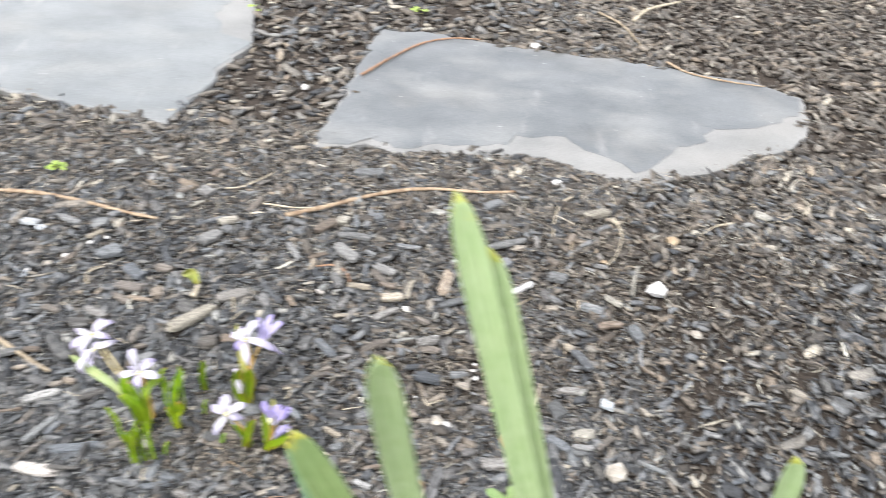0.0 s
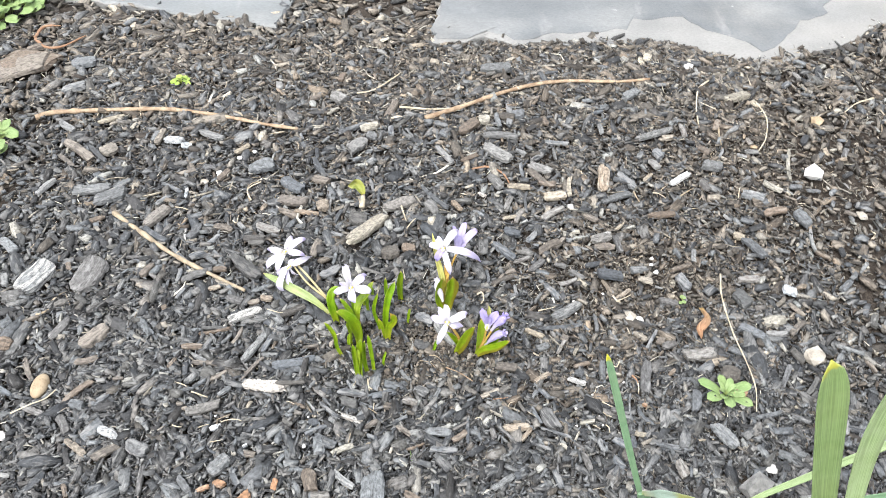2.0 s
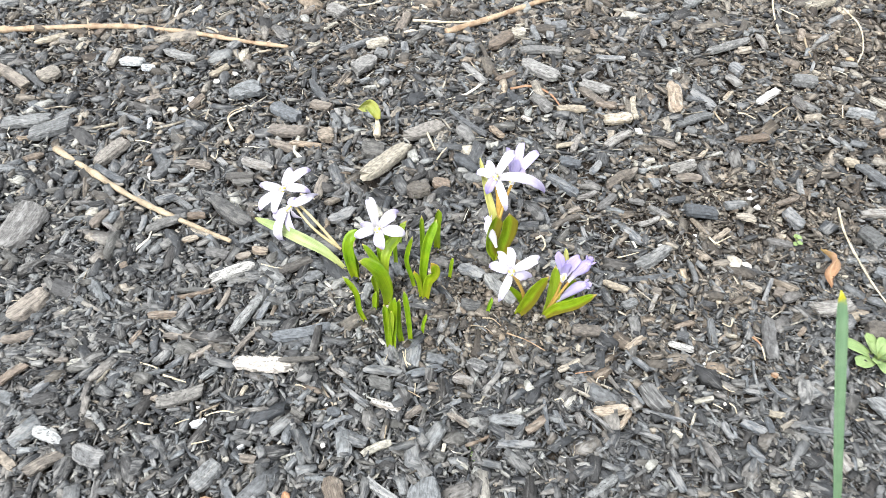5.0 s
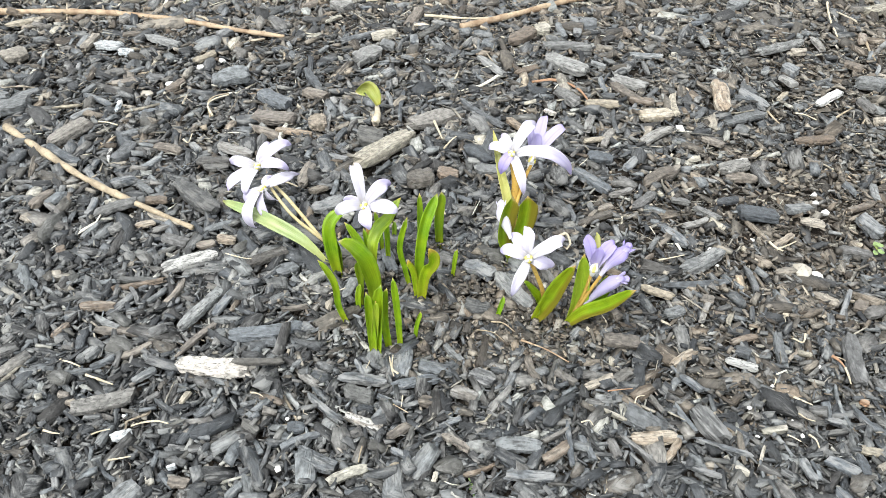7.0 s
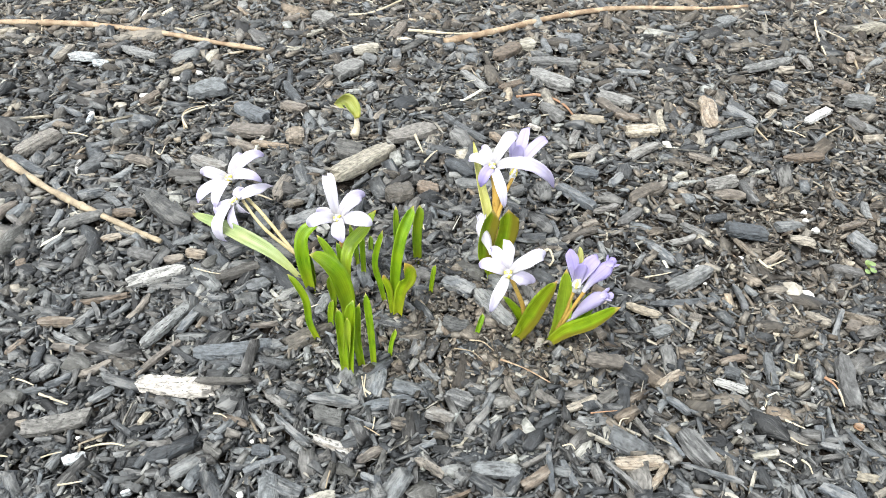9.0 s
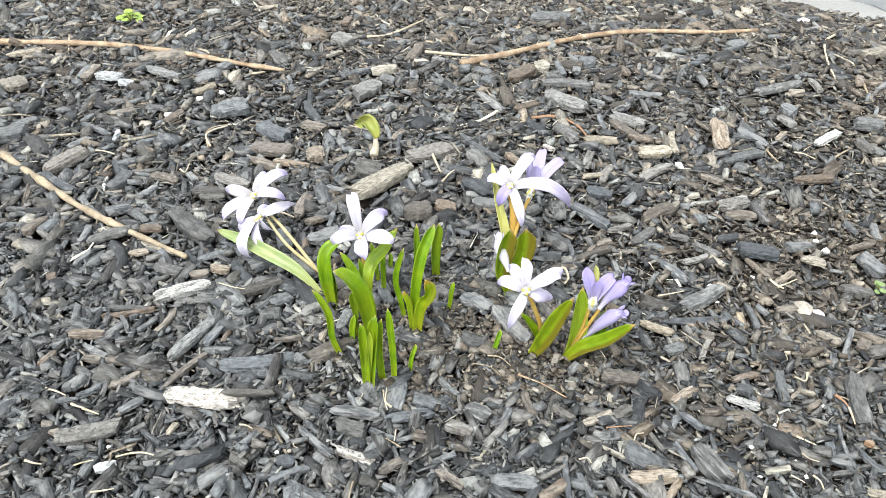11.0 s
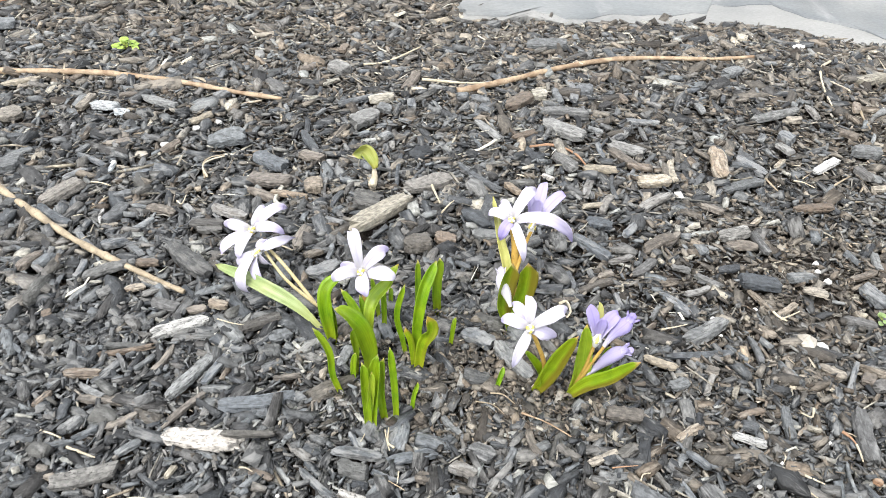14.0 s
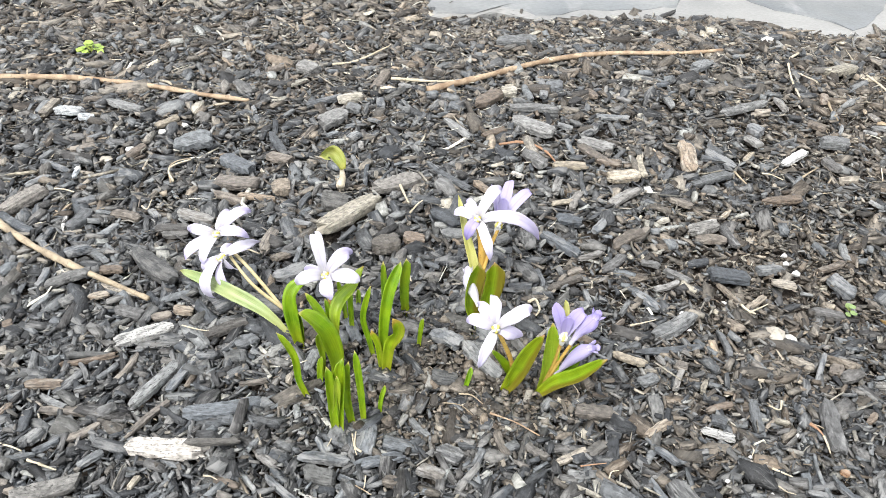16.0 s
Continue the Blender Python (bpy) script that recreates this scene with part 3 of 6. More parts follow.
upright = thing("flower_plant", (-0.2330, 0.447, 0), "bulb plant with one white lilac star flower", "flower", GROUP)
leaf(upright, [(-0.2336, 0.4370, 0.0000), (-0.2336, 0.4363, 0.0189), (-0.2376, 0.4354, 0.0352), (-0.2432, 0.4342, 0.0448), (-0.2495, 0.4330, 0.0511)], 0.0097, bulb_green, "broad arching green leaf", shape=0.55, fold=0.7, base=0.4, tip=1.8, twist=-0.5)
leaf(upright, [(-0.2322, 0.4400, 0.0000), (-0.2345, 0.4419, 0.0213), (-0.2402, 0.4447, 0.0382), (-0.2480, 0.4480, 0.0510)], 0.0045, bulb_green, "", shape=0.55)
leaf(upright, [(-0.2330, 0.4440, 0.0000), (-0.2341, 0.4473, 0.0315), (-0.2317, 0.4521, 0.0406), (-0.2250, 0.4578, 0.0463), (-0.2205, 0.4640, 0.0549)], 0.0075, bulb_pale_green, "curved leaf with light shining through", shape=0.6, tip=1.7, twist=0.6)
leaf(upright, [(-0.2353, 0.4440, 0.0000), (-0.2365, 0.4481, 0.0271), (-0.2395, 0.4540, 0.0424)], 0.0034, bulb_green, "")
leaf(upright, [(-0.2306, 0.4759, 0.0000), (-0.2327, 0.4775, 0.0196), (-0.2355, 0.4799, 0.0332)], 0.0029, bulb_dark, "")
leaf(upright, [(-0.2398, 0.4360, 0.0000), (-0.2398, 0.4360, 0.0209), (-0.2408, 0.4360, 0.0302), (-0.2414, 0.4360, 0.0356)], 0.0036, bulb_dark, "")
stalk(upright, [(-0.2335, 0.4504, 0.0000), (-0.2357, 0.4543, 0.0264), (-0.2382, 0.4575, 0.0527)], 0.0016, stem_orange)
flower(upright, (-0.2384, 0.4550, 0.0560), [(-4.3, 7.1, 19.5), (12.8, 4.8, 9.9), (16.8, -3.4, -0.9), (3.0, -11.7, -5.6), (-13.1, -5.8, -1.3), (-9.9, 5.7, -2.6)], (-0.05, -0.8, 0.6), 0.0072, "open white lilac star flower", 0.18, petal_white)

tall = thing("flower_plant", (-0.1580, 0.480, 0), "tallest bulb plant with two lilac star flowers and a bud", "flower", GROUP)
leaf(tall, [(-0.1582, 0.4800, 0.0000), (-0.1621, 0.4872, 0.0317), (-0.1671, 0.4977, 0.0491), (-0.1718, 0.5100, 0.0675)], 0.0052, bulb_yellow, "narrow pale upright leaf", shape=0.45, tip=1.4, twist=0.0, base=0.6)
leaf(tall, [(-0.1581, 0.4760, 0.0000), (-0.1552, 0.4760, 0.0216), (-0.1535, 0.4760, 0.0350), (-0.1537, 0.4760, 0.0488)], 0.0102, bulb_bronze, "broad blunt olive green leaf", shape=0.86, fold=1.0, base=0.55, twist=0.0, tip=4.0, point=0.4)
leaf(tall, [(-0.1601, 0.4750, 0.0000), (-0.1601, 0.4750, 0.0064), (-0.1647, 0.4745, 0.0186), (-0.1647, 0.4738, 0.0337), (-0.1621, 0.4730, 0.0507)], 0.0086, bulb_bronze, "", shape=0.86, base=0.6, fold=0.9, twist=-0.4, tip=4.0, point=0.4)
stalk(tall, [(-0.1584, 0.4797, 0.0002), (-0.1588, 0.4877, 0.0261), (-0.1589, 0.4932, 0.0448), (-0.1612, 0.4971, 0.0586)], 0.0024, stem_orange)
stalk(tall, [(-0.1583, 0.4864, 0.0342), (-0.1538, 0.4954, 0.0454), (-0.1497, 0.5013, 0.0527)], 0.0011, stem_orange)
flower(tall, (-0.1620, 0.4974, 0.0606), [(-12.3, 3.3, 0.9), (-5.5, 9.7, 4.5), (12.9, 12.0, 9.6), (32.6, -6.5, -8.2), (6.5, -17.0, -14.4), (-5.7, -6.4, -8.7)], (-0.1, -0.75, 0.65), 0.0066, "open lilac star flower", 0.22, petal_white, (5,))
flower(tall, (-0.1501, 0.5016, 0.0532), [(-3.5, 15.2, 17.0), (7.3, 20.0, 16.9), (17.8, 12.7, 14.0), (8.1, 0.1, 8.6), (2.4, 4.2, 15.7)], (0.2, 0.1, 0.95), 0.0072, "half open lilac star flower", 0.06, petal_lilac)
closed_bud(tall, [(-0.1616, 0.4662, 0.0271), (-0.1632, 0.4706, 0.0306), (-0.1658, 0.4767, 0.0354), (-0.1668, 0.4814, 0.0391)], 0.0035, "closed whitish flower bud", petal_white)

front_star = thing("flower_plant", (-0.1503, 0.431, 0), "short bulb plant with one white star flower", "flower", GROUP)
leaf(front_star, [(-0.1526, 0.4285, -0.0030), (-0.1463, 0.4261, 0.0145), (-0.1407, 0.4226, 0.0342), (-0.1358, 0.4185, 0.0515)], 0.0084, bulb_bronze, "broad green leaf with a bronze edge", shape=0.55, fold=0.9, base=0.26, twist=0.25, tip=1.8)
leaf(front_star, [(-0.1514, 0.4285, -0.0030), (-0.1469, 0.4283, 0.0096), (-0.1499, 0.4279, 0.0192), (-0.1587, 0.4275, 0.0334)], 0.0060, bulb_green, "", shape=0.5, tip=1.8, base=0.26)
stalk(front_star, [(-0.1476, 0.4294, 0.0048), (-0.1476, 0.4271, 0.0243), (-0.1563, 0.4227, 0.0492)], 0.0013, stem_orange)
flower(front_star, (-0.1581, 0.4215, 0.0526), [(-1.7, 7.6, 13.5), (-7.7, 11.1, 4.8), (15.6, 0.9, 9.9), (11.8, 0.5, -5.9), (-7.9, -12.8, -12.3), (-13.2, 3.4, 1.0)], (-0.05, -0.78, 0.62), 0.0064, "open white star flower", 0.16, petal_white)

budding = thing("flower_plant", (-0.1350, 0.430, 0), "short bulb plant with half open violet flowers", "flower", GROUP)
leaf(budding, [(-0.1329, 0.4290, -0.0030), (-0.1290, 0.4288, 0.0144), (-0.1290, 0.4284, 0.0318), (-0.1304, 0.4280, 0.0506)], 0.0083, bulb_pale_green, "", shape=0.5, fold=0.9, base=0.26, tip=1.9)
leaf(budding, [(-0.1367, 0.4280, -0.0030), (-0.1275, 0.4237, 0.0129), (-0.1167, 0.4174, 0.0261), (-0.1072, 0.4100, 0.0443)], 0.0074, bulb_bronze, "long green leaf with a bronze edge", shape=0.5, fold=0.85, base=0.26, twist=0.3, tip=2.0)
leaf(budding, [(-0.1307, 0.4300, -0.0030), (-0.1209, 0.4310, 0.0125), (-0.1166, 0.4324, 0.0229), (-0.1150, 0.4340, 0.0316)], 0.0070, bulb_green, "", shape=0.6)
stalk(budding, [(-0.1311, 0.4293, 0.0050), (-0.1274, 0.4272, 0.0226), (-0.1255, 0.4247, 0.0440)], 0.0011, stem_orange)
stalk(budding, [(-0.1309, 0.4279, 0.0064), (-0.1254, 0.4255, 0.0271), (-0.1213, 0.4231, 0.0419)], 0.0010, stem_orange)
stalk(budding, [(-0.1306, 0.4265, 0.0079), (-0.1275, 0.4265, 0.0145), (-0.1248, 0.4264, 0.0195)], 0.0010, stem_orange)
leaf(budding, [(-0.1252, 0.4269, 0.0420), (-0.1249, 0.4310, 0.0509), (-0.1246, 0.4346, 0.0590)], 0.0047, bulb_yellow, "pale yellow-green bract", shape=0.4, tip=1.5)
flower(budding, (-0.1255, 0.4239, 0.0446), [(-5.6, 4.9, 16.6), (-0.1, -1.1, 13.5), (9.0, 4.0, 12.2), (-0.4, 11.8, 5.8)], (0.0, -0.25, 1.0), 0.0063, "half open violet flower", 0.10, petal_violet)
closed_bud(budding, [(-0.1221, 0.4222, 0.0424), (-0.1181, 0.4232, 0.0493), (-0.1142, 0.4236, 0.0541), (-0.1114, 0.4243, 0.0587)], 0.0037, "closed violet flower bud", petal_violet)
closed_bud(budding, [(-0.1259, 0.4257, 0.0186), (-0.1213, 0.4240, 0.0283), (-0.1159, 0.4216, 0.0377), (-0.1115, 0.4190, 0.0433)], 0.0034, "closed pale violet flower bud", petal_lilac)

# ---- things: leaf shoots without flowers ----
SHOOT = "upright bright green bulb leaves without flowers in mulch"


def shoots(place, label, *blades):
    clump = thing("leaf_shoots", place, label, "plant", "bulb leaf shoots")
    for points, width, material in blades:
        leaf(clump, points, width, material, shape=0.74, base=0.72, fold=0.9, tip=2.6, point=0.5)
    return clump


shoots((-0.2100, 0.442, 0), SHOOT,
       ([(-0.2103, 0.4419, 0.0000), (-0.2103, 0.4448, 0.0309), (-0.2078, 0.4490, 0.0506), (-0.2020, 0.4539, 0.0657)], 0.0056, bulb_green),
       ([(-0.1994, 0.4872, 0.0000), (-0.2008, 0.4888, 0.0214), (-0.1994, 0.4912, 0.0390)], 0.0056, bulb_dark),
       ([(-0.2109, 0.4419, 0.0000), (-0.2127, 0.4419, 0.0221), (-0.2160, 0.4419, 0.0324)], 0.0033, bulb_tipped),
       ([(-0.2094, 0.4411, 0.0000), (-0.2073, 0.4406, 0.0216), (-0.2035, 0.4399, 0.0328), (-0.2056, 0.4391, 0.0427)], 0.0062, bulb_tipped),
       ([(-0.2105, 0.4627, 0.0000), (-0.2104, 0.4651, 0.0323), (-0.2110, 0.4687, 0.0546)], 0.0031, bulb_dark))
shoots((-0.2190, 0.453, 0), SHOOT,
       ([(-0.2147, 0.4502, 0.0000), (-0.2177, 0.4517, 0.0151), (-0.2208, 0.4538, 0.0302), (-0.2169, 0.4562, 0.0488)], 0.0031, bulb_green),
       ([(-0.2278, 0.4704, 0.0000), (-0.2281, 0.4720, 0.0223), (-0.2283, 0.4744, 0.0336)], 0.0032, bulb_green),
       ([(-0.2261, 0.4879, 0.0000), (-0.2258, 0.4896, 0.0100), (-0.2261, 0.4919, 0.0169)], 0.0027, bulb_dark))
shoots((-0.2270, 0.405, 0), SHOOT,
       ([(-0.2312, 0.4012, 0.0000), (-0.2328, 0.4029, 0.0218), (-0.2345, 0.4052, 0.0441)], 0.0045, bulb_green),
       ([(-0.2302, 0.4013, 0.0000), (-0.2296, 0.4045, 0.0202), (-0.2275, 0.4093, 0.0454)], 0.0063, bulb_green),
       ([(-0.2236, 0.4065, 0.0000), (-0.2257, 0.4081, 0.0204), (-0.2249, 0.4105, 0.0422)], 0.0043, bulb_green),
       ([(-0.2185, 0.4074, 0.0000), (-0.2200, 0.4098, 0.0245), (-0.2224, 0.4134, 0.0462)], 0.0034, bulb_green),
       ([(-0.2330, 0.4033, 0.0000), (-0.2308, 0.4033, 0.0214), (-0.2299, 0.4033, 0.0402)], 0.0034, bulb_pale_green))
ONE = "single short green bulb leaf poking through mulch"
for blade, width in (([(-0.1928, 0.4583, 0.0000), (-0.1914, 0.4599, 0.0145), (-0.1902, 0.4623, 0.0222)], 0.0025),
                     ([(-0.2117, 0.4123, 0.0000), (-0.2110, 0.4140, 0.0130), (-0.2090, 0.4163, 0.0209)], 0.0023),
                     ([(-0.2456, 0.4239, 0.0000), (-0.2506, 0.4249, 0.0140), (-0.2525, 0.4263, 0.0295), (-0.2596, 0.4279, 0.0434)], 0.0035),
                     ([(-0.1704, 0.4273, 0.0000), (-0.1686, 0.4289, 0.0109), (-0.1668, 0.4313, 0.0180)], 0.0027),
                     ([(-0.2410, 0.4308, 0.0000), (-0.2413, 0.4324, 0.0128), (-0.2403, 0.4348, 0.0213)], 0.0030)):
    shoots(blade[0], ONE, (blade, width, bulb_green))

# ---- things: tall daffodil leaves ----
DAFFODIL = "tall grey-green daffodil leaves rising from mulch"


def daffodil(place, *blades):
    clump = thing("daffodil_leaves", place, DAFFODIL, "plant", "daffodil leaves")
    for points, width, material in blades:
        part("leaf", blade_mesh(points, width, shape=0.9, base=0.45, fold=0.4, thick=0.002, n=64, facing=(0.0, -0.8, 0.6)), material, clump)
    return clump


daffodil((0.105, 0.175, 0), ([(0.105, 0.172, 0), (0.062, 0.196, 0.2), (0.0045, 0.2272, 0.399)], 0.0122, daffodil_green),
         ([(0.108, 0.176, 0), (0.065, 0.203, 0.2), (0.0175, 0.2280, 0.376)], 0.0122, daffodil_green))
daffodil((0.082, 0.176, 0), ([(0.075, 0.176, 0), (0.022, 0.175, 0.2), (-0.003, 0.172, 0.30), (-0.0146, 0.1582, 0.3875)], 0.0110, daffodil_green),
         ([(0.080, 0.178, 0), (0.010, 0.172, 0.2), (-0.0410, 0.1620, 0.3496)], 0.0122, daffodil_olive))
daffodil((-0.008, 0.245, 0), ([(-0.008, 0.245, 0), (-0.041, 0.2575, 0.1), (-0.0739, 0.2740, 0.206)], 0.0044, daffodil_blue),
         ([(-0.005, 0.257, 0), (-0.024, 0.2495, 0.055), (-0.041, 0.2420, 0.108), (-0.0425, 0.2385, 0.120)], 0.0082, daffodil_blue),
         ([(-0.0430, 0.2390, 0.1185), (-0.0385, 0.2340, 0.1275), (-0.0331, 0.2295, 0.1340), (-0.0206, 0.2161, 0.1500)], 0.0080, daffodil_under))
daffodil((0.048, 0.2825, 0), ([(0.047, 0.2825, 0.0), (0.064, 0.2885, 0.018), (0.095, 0.2920, 0.045), (0.150, 0.296, 0.095), (0.21, 0.298, 0.15)], 0.0068, daffodil_green),
         ([(0.048, 0.2820, 0.0), (0.066, 0.2800, 0.014), (0.095, 0.2760, 0.032), (0.150, 0.268, 0.07), (0.22, 0.260, 0.12)], 0.0062, daffodil_blue))
daffodil((0.180, 0.230, 0), ([(0.187, 0.235, 0), (0.172, 0.230, 0.15), (0.157, 0.225, 0.280)], 0.0120, daffodil_green))

# ---- things: weeds and seedlings ----
def rosette(place, label, leaves, name="weed"):
    """leaves: angle in degrees, length and width in millimetres, rise."""
    w = thing(name, place, label, "weed", "small weeds")
    c = Vector(place)
    for angle, length, width, rise in leaves:
        a, r = radians(angle), length / 1000
        d = Vector((math.cos(a), math.sin(a), 0))
        z = Vector((0, 0, 1))
        line = [c + z * 0.002, c + d * r * 0.45 + z * (0.004 + r * rise * 0.6), c + d * r + z * (0.004 + r * rise)]
        part("leaf", blade_mesh(line, width / 1000, shape=0.68, base=0.25, fold=0.18, facing=(0, 0, 1) if rise < 1 else (d.x * -1, d.y * -1, 0.3), n=9, m=4), weed_green, w)
    return w


rosette((0.072, 0.389, 0.0), "light green rosette weed growing in mulch",
        [(156, 24, 9.5, 0.25), (203, 19, 10, 0.2), (235, 9, 6, 0.5), (272, 16, 9, 0.25), (322, 23, 9.5, 0.2), (14, 22, 9.5, 0.3), (345, 15, 7, 0.35), (62, 13, 6, 0.5), (98, 16, 7, 0.35),
         (130, 8, 4.5, 1.0), (30, 8, 4.5, 1.1), (190, 7, 4, 1.2), (285, 7, 4, 1.1)])
wild = random.Random(5)


def leafy(place, radius, count, size, label, material=None):
    w = thing("weed", place, label, "weed", "small weeds")
    c = Vector(place)
    for _ in range(count):
        a, r = wild.uniform(0, 6.283), radius * math.sqrt(wild.random())
        foot = c + Vector((math.cos(a) * r * 0.4, math.sin(a) * r * 0.4, 0))
        top = c + Vector((math.cos(a) * r, math.sin(a) * r, wild.uniform(0.3, 0.9) * radius * (1.1 - r / radius * 0.6)))
        b = wild.uniform(0, 6.283)
        d = Vector((math.cos(b), math.sin(b), wild.uniform(-0.2, 0.3))) * size
        part("leaf", blade_mesh([foot, top - d * 0.4, top, top + d * 0.6], size * 0.85, shape=0.7, base=0.12, facing=(0, -0.3, 1), n=9, m=4, fold=0.2), material or weed_green, w)
    return w


leafy((-0.760, 1.000, 0), 0.056, 80, 0.017, "leafy light green weed clump beside a slate slab")
leafy((-0.672, 0.700, 0), 0.040, 40, 0.015, "leafy light green weed clump in mulch")
leafy((-0.479, 0.832, 0.004), 0.010, 12, 0.007, "tiny light green seedling in mulch", seedling_green)
leafy((-0.074, 1.460, 0), 0.014, 8, 0.014, "tiny light green seedling in mulch", seedling_green)
leafy((-0.371, 1.411, 0), 0.012, 6, 0.012, "tiny light green seedling in mulch", seedling_green)
leafy((0.060, 0.4945, 0), 0.005, 4, 0.004, "tiny curled light green seedling in mulch")
leafy((-0.1854, 0.330, 0), 0.006, 5, 0.006, "tiny yellow-green seedling in mulch")

old_leaf = thing("fallen_leaf", (-0.2556, 0.655, 0), "curled yellow-green fallen leaf lying on mulch", "leaf", "fallen leaves")
part("blade", blade_mesh([(-0.2435, 0.6170, 0.0172), (-0.2462, 0.6200, 0.0218), (-0.2517, 0.6240, 0.0266), (-0.2584, 0.6200, 0.0260)], 0.0098, facing=(0.5, -0.6, 0.5), fold=1.1, n=14, base=0.45, shape=0.5, twist=0.3), fallen_green, old_leaf)
part("stalk", tube_mesh([(-0.2443, 0.6264, 0.0126), (-0.2429, 0.6132, 0.0134), (-0.2436, 0.6028, 0.0136)], 0.0014, 0.0030), twig_pale, old_leaf)
rust_leaf = thing("fallen_leaf", (0.062, 0.456, 0), "curled orange-brown dry leaf lying on mulch", "leaf", "fallen leaves")
part("blade", blade_mesh([(0.0718, 0.4827, 0.0033), (0.0713, 0.4665, 0.0090), (0.0619, 0.4555, 0.0089), (0.0650, 0.4466, 0.0043)], 0.0095, facing=(0.2, -0.5, 0.8), fold=0.8, n=18, twist=1.0, wave=0.5, thick=0.0008), dry_leaf, rust_leaf)


# ---- things: twigs, stones ----
def twig(name, points, r, material, label):
    points = [(x, y, lie(x, y) + (0.0085 if r < 0.0011 else 0.0065) + r * 0.6 if z < 0.01 else z) for x, y, z in points]
    n = max(15, int(len(points) * 9))
    me = tube_mesh(points, r * 0.95, r * 0.5, n, 9, 0.4, points[0][0] * 31)
    me.materials.append(material)
    return tagged(new(name, me), label, "twig", "fallen twigs")


def pebble(name, x, y, w, d, material, label):
    h = 0.42 * min(w, d)
    me = ball_mesh(w / 2, d / 2 * 1.15, h, x * 57 + y * 13, 0.02 if name == "acorn" else 0.7, 3 if name == "acorn" else 1)
    me.materials.append(material)
    ob = new(name, me)
    ob.location = (x, y, lie(x, y) + h * 0.5 + (0.0055 if w < 0.007 else 0.003))
    laid.append((x, y, w / 2, d / 2, 0.0))
    return tagged(ob, label, "acorn" if name == "acorn" else "stone", "" if name == "acorn" else "small stones")


def chip_mesh(length, width, thick, rng, rings=13, sides=10):
    """A split piece of wood: grain along x, one end blunter than the other, splintered ends, ridges along the grain."""
    verts, faces, uvs = [], [], []
    skew, bow = rng.uniform(-0.4, 0.4), rng.uniform(-0.06, 0.06)
    sharp = [rng.uniform(2.2, 9.0), rng.uniform(2.5, 12.0)]
    slim = [rng.uniform(0.12, 0.62), rng.uniform(0.08, 0.5)]
    ridge = [rng.uniform(0.80, 1.10) for _ in range(sides)]
    ends = [[rng.uniform(-0.12, 0.06) for _ in range(sides)] for _ in range(2)]
    seed = rng.uniform(0, 90)
    for i in range(rings):
        s = 2 * i / (rings - 1) - 1
        e = 0 if s < 0 else 1
        taper = 1 - slim[e] * abs(s) ** sharp[e]
        waist = 1 + 0.16 * noise.noise(Vector((s * 2.2, seed, 0)))
        for j in range(sides):
            a = 2 * math.pi * (j + 0.5) / sides
            rough = 1 + 0.16 * noise.noise(Vector((s * 5, j * 3.1, seed)))
            y = math.copysign(abs(math.cos(a)) ** 0.45, math.cos(a)) * width / 2 * taper * waist * rough
            z = math.copysign(abs(math.sin(a)) ** 0.5, math.sin(a)) * thick / 2 * (0.45 + 0.55 * taper) * ridge[j] * rough
            x = s * length / 2 * (1 + ends[e][j] * abs(s) ** 3) + y * skew * abs(s) ** 3
            verts.append((x, y + bow * length * (1 - s * s), z))
            uvs.append((x, y + z))
    for i in range(rings - 1):
        for j in range(sides):
            a, b = i * sides + j, i * sides + (j + 1) % sides
            faces.append((a, a + sides, b + sides, b))
    faces.append(tuple(range(sides)))
    faces.append(tuple(reversed(range((rings - 1) * sides, rings * sides))))
    return mesh_from("wood_chip", verts, faces, uvs, smooth=False)


placed, laid = [], []
cut = random.Random(11)


spare = {}


def chip(x, y, length, width, angle, material, raised=0.0):
    """A larger wood chip lying on the bed; past three hundred they are gathered, material by material."""
    thick = max(0.003, min(width * 0.62, 0.009))
    me = chip_mesh(length * 1.02, width * 0.95, thick, cut)
    m = pose(x, y, lie(x, y) + 0.0050 + raised + thick * 0.35, cut.uniform(-10, 10), cut.uniform(-6, 6), angle)
    placed.append((x, y, max(length, width) * 0.42))
    laid.append((x, y, length / 2, width / 2, radians(angle)))
    if len(laid) > 300:
        me.transform(m)
        spare.setdefault(material.name, []).append(me)
        return
    ob = part("wood_chip", me, material, ground)
    ob.matrix_parent_inverse = Matrix()
    ob.matrix_basis = m


twig("twig", [(-0.6247, 0.7502, 0.0040), (-0.6077, 0.7606, 0.0040), (-0.5586, 0.7677, 0.0040), (-0.4828, 0.7738, 0.0040), (-0.4158, 0.7601, 0.0040), (-0.3628, 0.7477, 0.0040), (-0.3272, 0.7422, 0.0040)], 0.0033, twig_bark, "long tan bare twig lying on dark mulch")
twig("twig", [(-0.1829, 0.7629, 0.0040), (-0.1383, 0.7871, 0.0040), (-0.0904, 0.8145, 0.0040), (-0.0487, 0.8304, 0.0040), (-0.0076, 0.8354, 0.0040), (0.0452, 0.8292, 0.0040), (0.0859, 0.8321, 0.0040)], 0.0030, twig_bark, "long tan bare twig lying on dark mulch")
twig("twig", [(-0.2138, 0.7856, 0.0040), (-0.1712, 0.7823, 0.0040), (-0.1370, 0.7871, 0.0040)], 0.0014, twig_pale, "thin pale side twig beside a longer twig")
